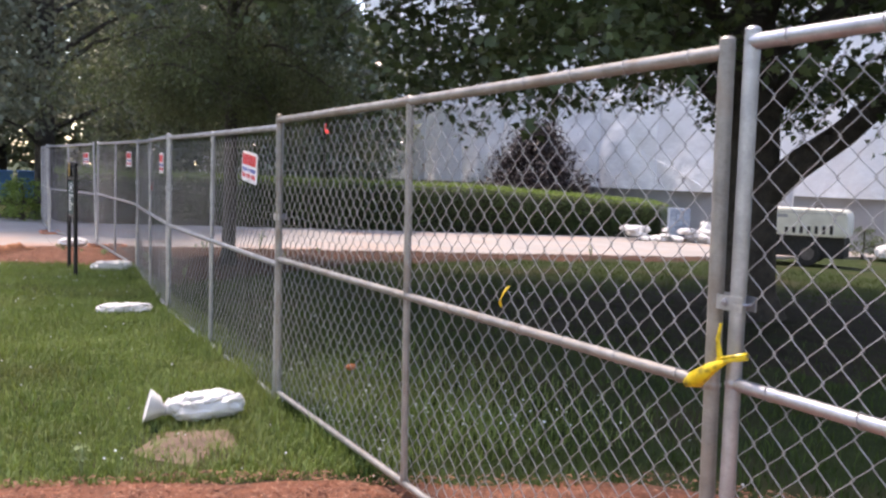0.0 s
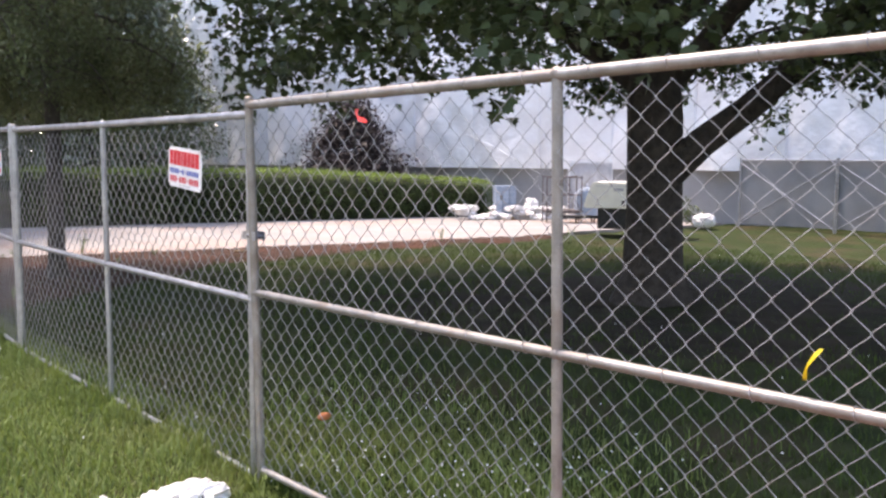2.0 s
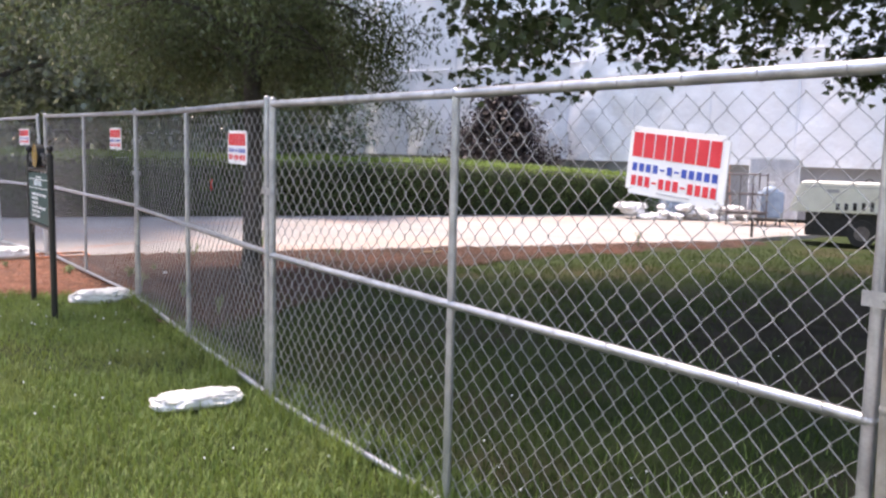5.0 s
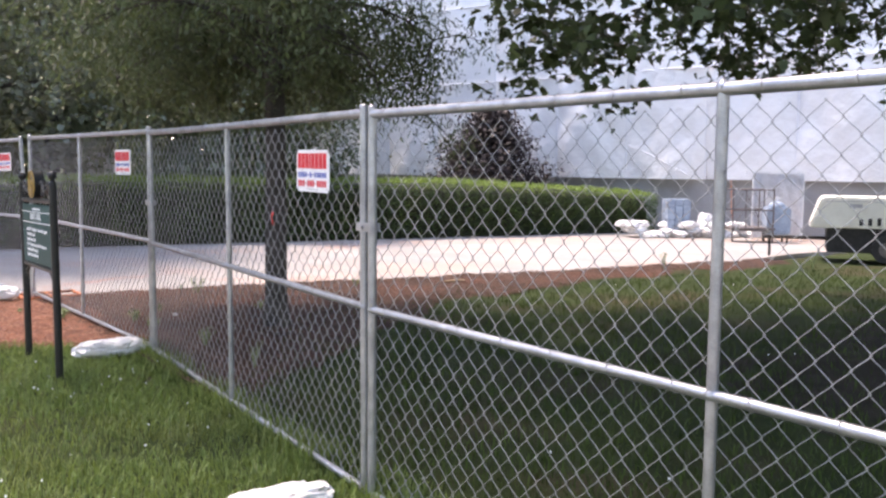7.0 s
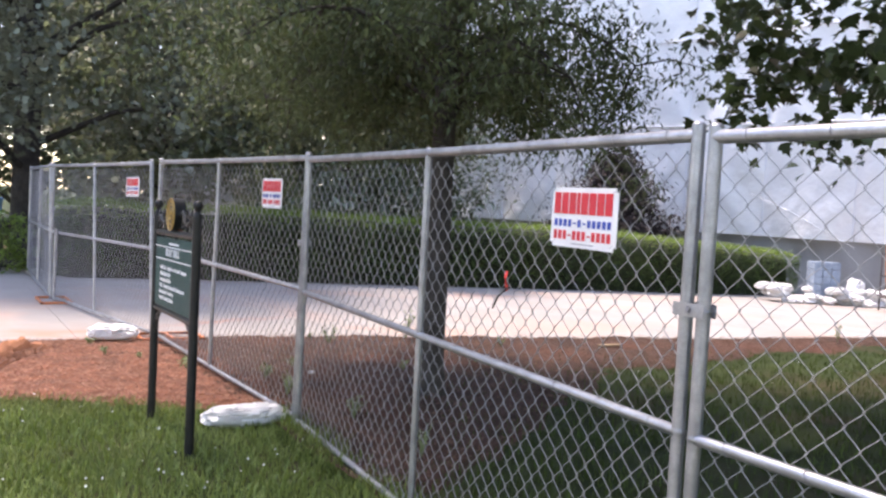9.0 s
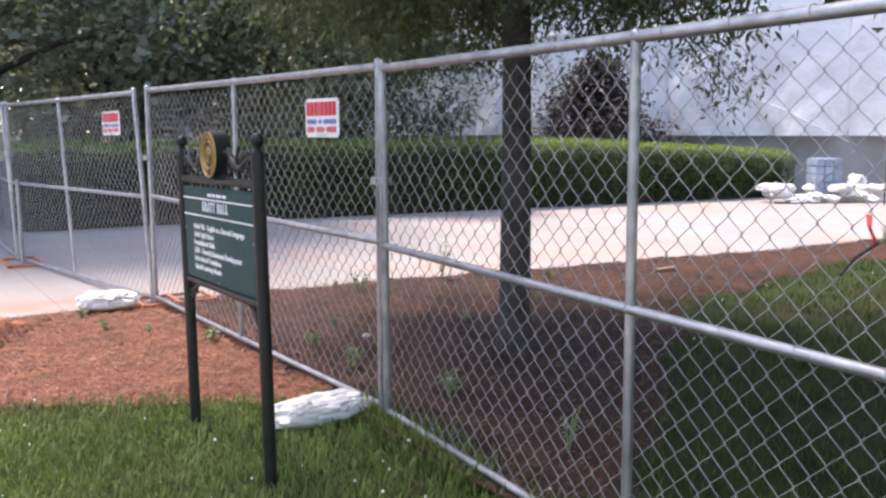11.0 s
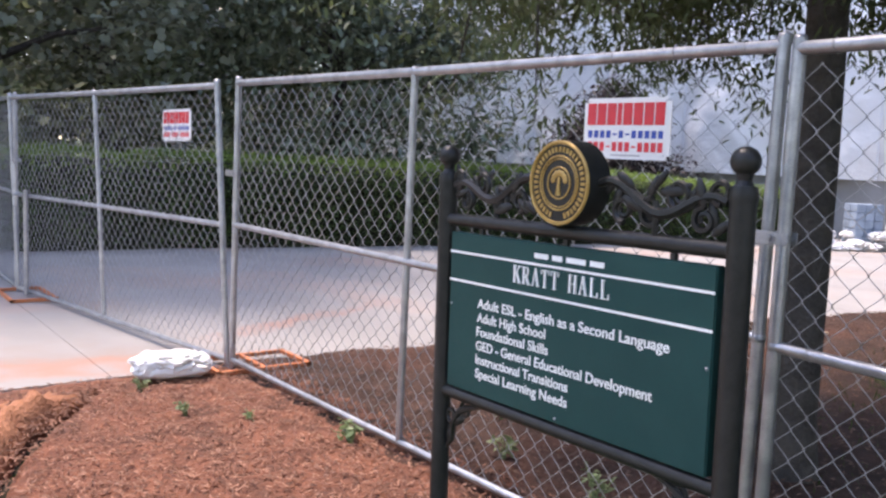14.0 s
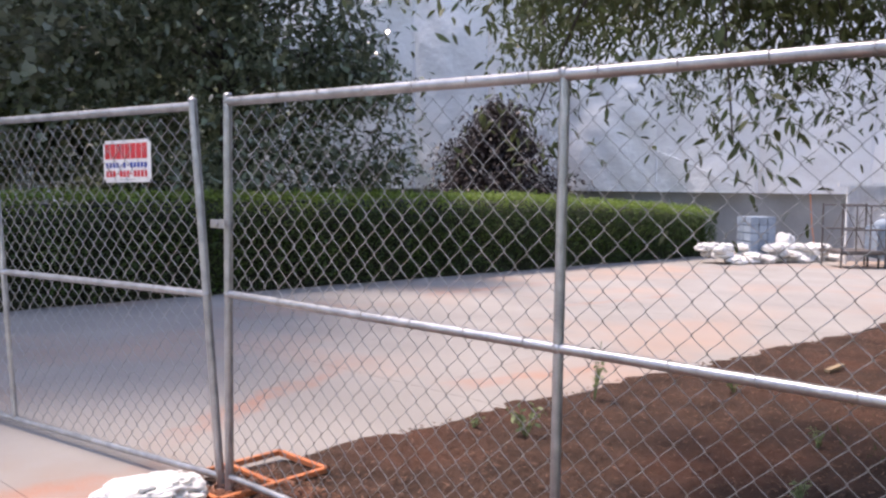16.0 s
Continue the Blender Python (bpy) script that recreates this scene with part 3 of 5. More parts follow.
def fence_panel(mat, label, seed, patch=None):
    p = thing("temporary_fence", (0, 0, 0), label, "fence", "temporary fence panels")
    half = PANEL / 2
    for x in (0.0, PANEL):
        post = part("post", tubes(([(x, 0, -0.07), (x, 0, TOP + 0.03)], 0.0205), sides=12), mat, p)
        part("cap", ball(bmesh.new(), (x, 0, TOP + 0.03), 0.0215, 10, 6, (1, 1, 0.55)), mat, post)
    part("centre_post", tubes(([(half, 0, LOW), (half, 0, TOP)], 0.0175), sides=10), mat, p)
    for name, z, r in (("top_rail", TOP, 0.0205), ("bottom_rail", LOW, 0.0175)):
        part(name, tubes(([(0, 0, z), (half, 0, z - 0.004), (PANEL, 0, z)], r), sides=12), mat, p)
    for a, b in ((0, half), (half, PANEL)):
        part("middle_rail", tubes(([(a, 0, 0.91), (b, 0, 0.91)], 0.0175), sides=12), mat, p)
    for x, z, l in ((half, TOP, 0), (half, 0.91, 0), (0, 0.91, 0), (PANEL, 0.91, 0)):
        part("weld_collar", ball(bmesh.new(), (x, 0, z), 0.0235, 10, 6), mat, p)
    verts, faces = chain_link(PANEL, LOW, TOP, seed)
    flat_part("chain_link", verts, faces, WIRE, p, "galvanised diamond wire mesh", True)
    bm = bmesh.new()
    for k in range(14):
        x = 0.12 + k * (PANEL - 0.24) / 13
        for z, r in ((TOP, 0.0235), (0.91, 0.0205)):
            tube(bm, [(x + 0.004 * math.sin(a), r * math.cos(a), z + r * math.sin(a)) for a in np.linspace(0, 2 * math.pi, 9)], 0.0014, 4, False)
    tagged(part("lacing", bm, WIRE, p), kind="stuff")
    return p


JOINTS = [(2.70, -1.85), (2.685, 1.858), (2.62, 5.667), (2.597, 9.403), (2.835, 13.107), (2.70, 16.845), (2.13, 20.46), (2.19, 24.1)]
# How far the two ends of each panel stand above or below the level of the lawn.
RISE = [(0.09, 0.055), (0.055, -0.028), (-0.028, -0.015), (-0.015, 0.012), (0.012, 0.05), (0.02, -0.03), (0.0, 0.0)]
tan_panel = fence_panel(TAN_STEEL, "weathered tan chain-link fence panel on the lawn", 1)
steel_panel = fence_panel(STEEL, "galvanised chain-link temporary fence panel on the ground", 2)
for n, ((xa, ya), (xb, yb)) in enumerate(zip(JOINTS, JOINTS[1:])):
    yaw = math.degrees(math.atan2(yb - ya, xb - xa))
    length = math.hypot(xb - xa, yb - ya)
    base = tan_panel if n == 1 else steel_panel
    off = 0.032
    # Racked along the slope, so that the uprights stay plumb.
    rack = Matrix.Identity(4)
    rack[2][0] = (RISE[n][1] - RISE[n][0]) / length
    if n == 5:
        # This panel is racked: its uprights lean along the fence.
        base = fence_panel(STEEL, "galvanised chain-link fence panel leaning out of square", 3)
        for ob in base.children_recursive:
            for v in ob.data.vertices:
                v.co.x += 0.078 * v.co.z
    m = pose(xa, ya, 0.0, 0, 0, yaw) @ pose(off, 0, 0.006 + RISE[n][0]) @ rack @ Matrix.Diagonal(((length - 2 * off) / PANEL, 1, 1, 1))
    if n in (0, 1, 5):
        base.matrix_basis = m
    else:
        made = copy_thing(base, m)
        made.matrix_basis = m
    if n == 0:
        tagged(steel_panel, "bright galvanised chain-link fence panel beside the mulch")

for n, (x, y) in enumerate(JOINTS[1:7]):
    z = (1.20, 1.20, 1.27, 1.24, 1.27, 1.22)[n]
    clamp = thing("saddle_clamp", (x, y, z), "galvanised bolted clamp joining two fence posts", "clamp", "fence clamps", turn=90)
    bm = bmesh.new()
    for side in (-1, 1):
        box(bm, (-0.062, side * 0.0245 - 0.002, -0.02), (0.062, side * 0.0245 + 0.002, 0.02), 0.0015)
        for end in (-1, 1):
            tube(bm, [(end * (0.032 + 0.026 * math.sin(a)), side * 0.0245 * math.cos(a) , 0) for a in np.linspace(0, math.pi / 2, 5)], 0.004, 6)
    part("plate", bm, STEEL, clamp)
    bolt = tubes(([(0, -0.04, 0), (0, 0.04, 0)], 0.005), ([(0, -0.040, 0), (0, -0.032, 0)], 0.011), ([(0, 0.030, 0), (0, 0.036, 0)], 0.011), sides=6)
    part("bolt", bolt, STEEL, clamp)


# ---- hire signs on the fence ----
def hire_sign():
    s = thing("hire_sign", (0, 0, 0), "white plastic fence-hire sign with red and blue print", "sign", "fence hire signs")
    w, h = 0.385, 0.212
    bm = boxed((-w / 2, -0.002, -h / 2), (w / 2, 0.002, h / 2))
    bmesh.ops.bevel(bm, geom=[e for e in bm.edges if abs(e.verts[0].co.x - e.verts[1].co.x) < 1e-6 and abs(e.verts[0].co.z - e.verts[1].co.z) < 1e-6], offset=0.014, segments=4, affect="EDGES")
    plate = part("plate", bm, WHITE_SIGN, s)
    front = -0.0036

    # Blocks that stand for the firm's name, its trade line and its number.
    red, blue, low, tiny = bmesh.new(), bmesh.new(), bmesh.new(), bmesh.new()
    x = -0.176
    for kind in "OOTIOOOL":
        width = 0.024 if kind == "I" else 0.044
        w = width - 0.008
        box(red, (x, front, 0.012), (x + w + 0.004, front + 0.001, 0.088))
        x += width + 0.002
    x = -0.17
    for n in range(12):
        high = 0.006 if n in (4, 6) else 0.026
        box(blue, (x, front, -0.033 + (0.01 if n in (4, 6) else 0)), (x + 0.019, front + 0.001, -0.033 + (0.01 if n in (4, 6) else 0) + high))
        x += 0.0285
    x = -0.17
    for n in range(12):
        dash = n in (3, 7)
        box(low, (x, front, -0.079 + (0.013 if dash else 0)), (x + 0.020, front + 0.001, -0.079 + (0.019 if dash else 0.032)))
        x += 0.0285
    box(tiny, (-0.06, front, -0.095), (0.07, front + 0.001, -0.09))
    part("red_print", red, RED_INK, plate, smooth=False)
    part("blue_print", blue, BLUE_INK, plate, smooth=False)
    part("number_print", low, RED_INK, plate, smooth=False)
    part("small_print", tiny, GREY_INK, plate, smooth=False)
    ties = tubes(*[([(x, 0.012, z), (x, -0.006, z), (x + 0.012, -0.006, z + 0.008), (x + 0.012, 0.012, z + 0.008)], 0.0013) for x in (-0.175, 0.165) for z in (-0.094, 0.088)], sides=4)
    tagged(part("zip_ties", ties, GREY_INK, s), kind="stuff")
    return s


def fence_face(y):
    return lerp_table([(b, a) for a, b in JOINTS], y)


sign_rows = [(6.35, 1.507, 5.0), (9.962, 1.518, 0.5), (13.69, 1.561, 0.0), (17.52, 1.562, -1.0)]
first_sign = hire_sign()
for n, (y, z, roll) in enumerate(sign_rows):
    dx = fence_face(y + 0.4) - fence_face(y - 0.4)
    m = pose(fence_face(y) - 0.016, y, z, 0, 0, -90 - math.degrees(math.atan2(dx, 0.8))) @ pose(0, 0, 0, 0, roll, 0)
    if n:
        copy_thing(first_sign, m)
    else:
        first_sign.matrix_basis = m


# ---- sandbags, feet, ribbons ----
def sack(place, turn, size, seed, label, neck=False, fine=1):
    """A slumped woven bag: a flattened, creased bolster, with a tied neck where it has one."""
    l, w, h = size
    s = thing("sandbag", place, label, "sandbag", "white sandbags", turn=turn)
    bm = bmesh.new()
    bmesh.ops.create_uvsphere(bm, u_segments=26 * fine, v_segments=14 * fine, radius=1)
    for v in bm.verts:
        x, y, z = v.co
        x, y, z = [math.copysign(abs(c) ** e, c) for c, e in ((x, 0.72), (y, 0.72), (z, 0.85))]
        ripple = 1 + 0.10 * noise.noise(Vector((x * 2 + seed, y * 2, z * 2))) + 0.05 * noise.noise(Vector((x * 7 + seed, y * 3, z * 6)))
        crease = 0.06 * math.sin(9 * x + 3 * y + seed) * (1 - z * z)
        # Sharp folds where the cloth has slumped.
        fold = 0.21 * (1 - min(1, 5 * abs(noise.noise(Vector((x * 1.6 + seed, y * 2.6 - x, seed + z)))))) + 0.10 * (1 - min(1, 5 * abs(noise.noise(Vector((x * 4 - y * 2, y * 5 + seed, z * 3))))))
        ripple -= fold * (0.3 + 0.7 * max(0.0, z + 0.5))
        v.co = Vector((x * l / 2 * ripple, y * w / 2 * (ripple + crease), max(0.0, h * (0.46 + 0.54 * z * ripple + 0.08 * noise.noise(Vector((x * 3, y * 3, seed)))))))
    body = part("body", bm, SACK, s)
    if neck:
        bm = bmesh.new()
        tube(bm, [(-l * 0.44, 0, h * 0.5), (-l * 0.54, 0.01, h * 0.42), (-l * 0.62, 0.01, h * 0.52), (-l * 0.74, 0.02, h * 0.62)], [h * 0.36, h * 0.20, h * 0.40, h * 0.62], 14)
        for v in bm.verts:
            v.co.z = max(0.004, v.co.z + 0.02 * noise.noise(v.co * 20))
        part("neck", bm, SACK, body)
        part("tie", tubes(([(-l * 0.54 + 0.001 * a, h * 0.23 * math.cos(a), h * 0.42 + h * 0.23 * math.sin(a)) for a in np.linspace(0, 6.28, 13)], 0.004), sides=5), GREY_INK, body)
    else:
        bm = bmesh.new()
        tube(bm, [(-l * 0.35, -w * 0.32, h * 0.80), (-l * 0.1, -w * 0.40, h * 0.70), (l * 0.2, -w * 0.36, h * 0.78), (l * 0.38, -w * 0.28, h * 0.62)], [0.006, 0.014, 0.012, 0.005], 8)
        part("fold", bm, SACK, body)
    return s


sack((2.12, 5.46, 0.0), 3, (0.46, 0.24, 0.155), 1, "white woven sandbag with a tied neck lying on grass", True, 2)
sack((2.19, 9.52, 0.0), -4, (0.56, 0.24, 0.095), 2, "flat white woven sandbag on the lawn", False, 2)
sack((2.53, 13.27, 0.0), 4, (0.60, 0.26, 0.135), 3, "plump white woven sandbag on grass beside the fence", False, 2)
sack((2.30, 16.80, 0.03), -14, (0.48, 0.32, 0.15), 4, "crumpled white sandbag on the mulch beside the fence", False, 2)


def fence_foot(x, y, turn, length, width, label, stub=False):
    f = thing("steel_stand", (x, y, 0.028), label, "fence foot", "orange fence feet", turn=turn)
    a, b = length / 2, width / 2
    for p, q in (((-a, -b, 0), (a, -b, 0)), ((-a, b, 0), (a, b, 0)), ((-a, -b, 0), (-a, b, 0)), ((a, -b, 0), (a, b, 0))):
        part("bar", boxed([min(u, v) - 0.014 for u, v in zip(p, q)], [max(u, v) + 0.014 for u, v in zip(p, q)], 0.003), ORANGE, f)
    if stub:
        part("stub_post", tubes(([(0, 0, 0), (0, 0, 0.94)], 0.021), sides=12), STEEL, f, "galvanised steel stub post")
    else:
        part("cross_bar", boxed((-0.014, -b, -0.012), (0.014, b, 0.012), 0.003), ORANGE, f)
    return f


fence_foot(2.88, 16.90, 0, 0.62, 0.40, "orange steel fence foot lying on mulch and concrete")
fence_foot(2.14, 20.12, 0, 0.36, 0.66, "rusty orange steel fence foot with a stub post", True)

def ribbon(name, path, width, mat, label, category="tape"):
    """A limp strip with thickness, through points, twisting as it goes."""
    bm = bmesh.new()
    rows = []
    for n, p in enumerate(path):
        p, a = Vector(p), 0.7 * n
        side = Vector((0.25 * math.sin(a), math.cos(a) * 0.8, math.sin(a) * 0.6)).normalized() * width * (0.45 if n in (0, len(path) - 1) else 0.5)
        out = Vector((0.0012, 0, 0))
        rows.append([bm.verts.new(p + s) for s in (side + out, -side + out, -side - out, side - out)])
    for a, b in zip(rows, rows[1:]):
        for k in range(4):
            bm.faces.new((a[k], a[(k + 1) % 4], b[(k + 1) % 4], b[k]))
    bm.faces.new(rows[0][::-1])
    bm.faces.new(rows[-1])
    ob = part(name, bm, mat)
    return tagged(ob, label, category)


knot = thing("caution_tape", (2.65, 1.81, 1.056), "yellow and black caution tape knotted round fence posts", "tape")
bm = bmesh.new()
for k in range(2):
    tube(bm, [(0.034 * math.cos(a), 0.062 * math.sin(a), 0.012 * k - 0.02 * math.sin(a)) for a in np.linspace(0, 6.28, 15)], 0.008, 6, False)
part("loop", bm, YELLOW_TAPE, knot)
bm = bmesh.new()
tube(bm, [(-0.03, 0.0, 0.0), (-0.05, 0.05, -0.035), (-0.055, 0.11, -0.085), (-0.05, 0.165, -0.115)], [0.010, 0.022, 0.034, 0.016], 10)
for v in bm.verts:
    v.co.x += 0.006 * noise.noise(v.co * 40)
part("tail", bm, YELLOW_TAPE, knot)
bm = bmesh.new()
tube(bm, [(-0.03, 0.03, 0.01), (-0.035, 0.04, 0.07), (-0.03, 0.035, 0.13)], [0.012, 0.009, 0.005], 6)
part("tail", bm, YELLOW_TAPE, knot)
knot.scale = (0.72, 0.72, 0.72)
ribbon("caution_tape", [(2.66, 2.925, 1.105), (2.65, 2.935, 1.09), (2.645, 2.95, 1.065), (2.64, 2.955, 1.045), (2.65, 2.96, 1.02)], 0.012, YELLOW_TAPE, "scrap of yellow caution tape caught in wire mesh")
ribbon("red_ribbon", [(2.61, 4.81, 1.76), (2.60, 4.80, 1.735), (2.595, 4.775, 1.72), (2.59, 4.745, 1.715), (2.59, 4.72, 1.705)], 0.02, RED_TAPE, "scrap of red ribbon tied to the top rail")
twig = tagged(part("dangling_wire", tubes(([(2.615, 4.815, 1.79), (2.60, 4.81, 1.66), (2.605, 4.815, 1.56), (2.605, 4.81, 1.44)], [0.004, 0.003, 0.0025, 0.002]), sides=5), BLACK), "dark loose wire hanging from the top rail", "wire")
ribbon("red_ribbon", [(2.60, 10.38, 1.295), (2.585, 10.37, 1.27), (2.58, 10.355, 1.245), (2.585, 10.35, 1.225)], 0.017, RED_TAPE, "scrap of red ribbon caught in wire mesh")
tagged(part("twig", tubes(([(2.58, 10.34, 1.235), (2.57, 10.39, 1.195), (2.575, 10.43, 1.145)], [0.0042, 0.0035, 0.003]), sides=5), BARK_DARK), "dark twig caught in the fence mesh", "twig")


# ---- the hall's notice board ----
YL, YR, BX = 13.597, 12.611, 1.992
board = thing("notice_board", (BX, (YL + YR) / 2, 0.0), "dark green notice board with white lettering on black iron posts", "sign board")
HALF = (YL - YR) / 2
# In the board's own frame u runs to the reader's right and z up; it faces the footpath.
board.matrix_basis = Matrix.Translation((BX, (YL + YR) / 2, 0.003)) @ Matrix(((0, 1, 0, 0), (-1, 0, 0, 0), (0, 0, 1, 0), (0, 0, 0, 1))) @ Matrix.Rotation(radians(-0.9), 4, "Y")
for u in (-HALF, HALF):
    post = part("post", tubes(([(u, 0, -0.10), (u, 0, 1.388)], 0.0272), sides=20), BLACK_IRON, board, "black iron post")
    rings = tubes(([(u, 0, 1.368), (u, 0, 1.375), (u, 0, 1.385), (u, 0, 1.400)], [0.0285, 0.029, 0.029, 0.026]), ([(u, 0, 1.400), (u, 0, 1.411), (u, 0, 1.424)], [0.021, 0.0145, 0.017]), sides=20)
    part("collar", rings, BLACK_IRON, post)
    part("ball_finial", ball(bmesh.new(), (u, 0, 1.449), 0.0305, 20, 14), BLACK_IRON, post)
part("top_bar", tubes(([(-HALF, 0, 1.268), (HALF, 0, 1.268)], 0.0185), sides=14), BLACK_IRON, board)
part("bottom_bar", tubes(([(-HALF, 0, 0.768), (HALF, 0, 0.768)], 0.0185), sides=14), BLACK_IRON, board)
PW, PT, PB = 0.453, 1.235, 0.790
panel = part("panel", boxed((-PW, -0.014, PB), (PW, 0.014, PT), 0.003), GREEN_BOARD, board, "dark green painted panel")
for u in (-0.33, 0.0, 0.33):
    part("spacer", boxed((u - 0.008, -0.006, PT - 0.002), (u + 0.008, 0.006, 1.256), 0.001), BLACK_IRON, board)
    part("spacer", boxed((u - 0.008, -0.006, 0.782), (u + 0.008, 0.006, PB + 0.002), 0.001), BLACK_IRON, board)
for u, z in ((-PW + 0.012, 1.03), (PW - 0.012, 1.02), (0.0, PB + 0.012)):
    part("screw", ball(bmesh.new(), (u, -0.0145, z), 0.004, 8, 5), STEEL, panel)
HIGH = PT - PB
for v in (0.125, 0.305):
    part("white_line", boxed((-PW + 0.002, -0.0165, PT - HIGH * v - 0.003), (PW - 0.002, -0.0145, PT - HIGH * v + 0.003)), WHITE_INK, panel, smooth=False)
bm = bmesh.new()
for a, b in ((-0.095, -0.045), (-0.030, 0.005), (0.02, 0.085), (0.10, 0.145)):
    box(bm, (a - 0.003, -0.0165, PT - 0.040), (b - 0.003, -0.0145, PT - 0.027))
part("small_line", bm, WHITE_INK, panel, "white bars in place of a line of small print", smooth=False)


def lettering(name, words, u, z, tall, wide=None, depth=0.0012, bold=0.0):
    """Raised letters from the built-in font, tall in capitals, wide in all."""
    c = bpy.data.curves.new(name, "FONT")
    c.body, c.size, c.extrude, c.offset = words, 1.0, 0.001, bold
    tmp = bpy.data.objects.new(name, c)
    scene.collection.objects.link(tmp)
    bpy.context.view_layer.update()
    me = bpy.data.meshes.new_from_object(tmp.evaluated_get(bpy.context.evaluated_depsgraph_get()))
    bpy.data.objects.remove(tmp)
    xs = [v.co.x for v in me.vertices]
    sx = (wide / (max(xs) - min(xs))) if wide else tall / 0.7
    for v in me.vertices:
        x, y, zz = v.co
        v.co = (u + (x - min(xs)) * sx, -0.0145 - depth * (1 if zz > 0 else 0), z + y * tall / 0.7)
    me.materials.clear()
    me.materials.append(WHITE_INK)
    ob = new(name, me)
    ob.parent = panel
    return ob


# Strokes of the serif capitals in a unit square: from, to, thickness.
GLYPHS = {
    "K": [(0.2, 0, 0.2, 1, 0.17), (0.27, 0.42, 0.78, 1, 0.07), (0.42, 0.58, 0.85, 0, 0.17), (0.04, 0.025, 0.38, 0.025, 0.05), (0.04, 0.975, 0.38, 0.975, 0.05), (0.62, 0.975, 0.96, 0.975, 0.05), (0.68, 0.025, 1.02, 0.025, 0.05)],
    "R": [(0.2, 0, 0.2, 1, 0.17), (0.2, 0.97, 0.58, 0.97, 0.06), (0.56, 0.97, 0.72, 0.86, 0.10), (0.72, 0.90, 0.72, 0.62, 0.16), (0.72, 0.64, 0.56, 0.50, 0.10), (0.2, 0.50, 0.58, 0.50, 0.06), (0.48, 0.5, 0.84, 0, 0.17), (0.04, 0.025, 0.38, 0.025, 0.05), (0.04, 0.975, 0.2, 0.975, 0.05), (0.72, 0.025, 1.0, 0.025, 0.05)],
    "A": [(0.5, 1, 0.17, 0, 0.07), (0.48, 1, 0.83, 0, 0.17), (0.28, 0.34, 0.7, 0.34, 0.06), (0.02, 0.025, 0.32, 0.025, 0.05), (0.64, 0.025, 1.0, 0.025, 0.05)],
    "T": [(0.5, 0, 0.5, 1, 0.17), (0.06, 0.97, 0.94, 0.97, 0.06), (0.08, 0.98, 0.08, 0.74, 0.06), (0.92, 0.98, 0.92, 0.74, 0.06), (0.32, 0.025, 0.68, 0.025, 0.05)],
    "H": [(0.2, 0, 0.2, 1, 0.17), (0.8, 0, 0.8, 1, 0.17), (0.2, 0.5, 0.8, 0.5, 0.06), (0.04, 0.025, 0.37, 0.025, 0.05), (0.04, 0.975, 0.37, 0.975, 0.05), (0.63, 0.025, 0.96, 0.025, 0.05), (0.63, 0.975, 0.96, 0.975, 0.05)],
    "L": [(0.28, 0, 0.28, 1, 0.17), (0.1, 0.03, 0.92, 0.03, 0.06), (0.9, 0.0, 0.9, 0.27, 0.06), (0.1, 0.975, 0.48, 0.975, 0.05)],
}


def capital(sign, u, z, wide, tall):
    bm = bmesh.new()
    for n, (x0, z0, x1, z1, thick) in enumerate(GLYPHS[sign]):
        a, b = Vector((u + x0 * wide, 0, z + z0 * tall)), Vector((u + x1 * wide, 0, z + z1 * tall))
        side = (b - a).cross(Vector((0, 1, 0))).normalized() * thick * wide * 0.5
        front = -0.0185 - 0.0001 * n
        low = [bm.verts.new(Vector((0, -0.0145, 0)) + p) for p in (a - side, b - side, b + side, a + side)]
        top = [bm.verts.new(Vector((0, front, 0)) + p) for p in (a - side, b - side, b + side, a + side)]
        bm.faces.new(top)
        for k in range(4):
            bm.faces.new((low[k], low[(k + 1) % 4], top[(k + 1) % 4], top[k]))
    bmesh.ops.recalc_face_normals(bm, faces=bm.faces)
    return part("letter", bm, WHITE_INK, panel, smooth=False)


for n, sign in enumerate("KRATT HALL"):
    if sign != " ":
        capital(sign, -0.176 + 0.0352 * n - (0.008 if n > 5 else 0), PT - HIGH * 0.25, 0.0305, 0.045)
lines = [("Adult ESL - English as a Second Language", 0.665), ("Adult High School", 0.275), ("Foundational Skills", 0.287), ("GED - General Educational Development", 0.625), ("Instructional Transitions", 0.362), ("Special Learning Needs", 0.362)]
for n, (words, wide) in enumerate(lines):
    lettering("text_line", words, -0.322, PT - HIGH * (0.452 + 0.0875 * n), 0.0255, wide, bold=0.014)

# The gilded seal and its scrolls on the top bar.
SEAL_Z = 1.388
seal = part("seal", tubes(([(0, -0.035, SEAL_Z), (0, 0.035, SEAL_Z)], 0.103), sides=48), BLACK_IRON, board, "round black plaque with gilded rings")
for r, t in ((0.098, 0.0052), (0.065, 0.0026), (0.058, 0.0018), (0.038, 0.0022)):
    bm = bmesh.new()
    tube(bm, [(r * math.cos(a), -0.0365, SEAL_Z + r * math.sin(a)) for a in np.linspace(0, 2 * math.pi, 49)], t, 6, False)
    part("ring", bm, GOLD, seal)
bm = bmesh.new()
for n in range(40):
    if n not in (29, 30, 31):
        a = 2 * math.pi * n / 40
        m = Matrix.Translation((0.081 * math.cos(a), -0.036, SEAL_Z + 0.081 * math.sin(a))) @ Matrix.Rotation(-a, 4, "Y")
        bmesh.ops.create_cube(bm, size=1, matrix=m @ Matrix.Diagonal((0.013, 0.003, 0.007, 1)))
tagged(part("lettering_blocks", bm, GOLD, seal, smooth=False), kind="stuff")
bm = bmesh.new()
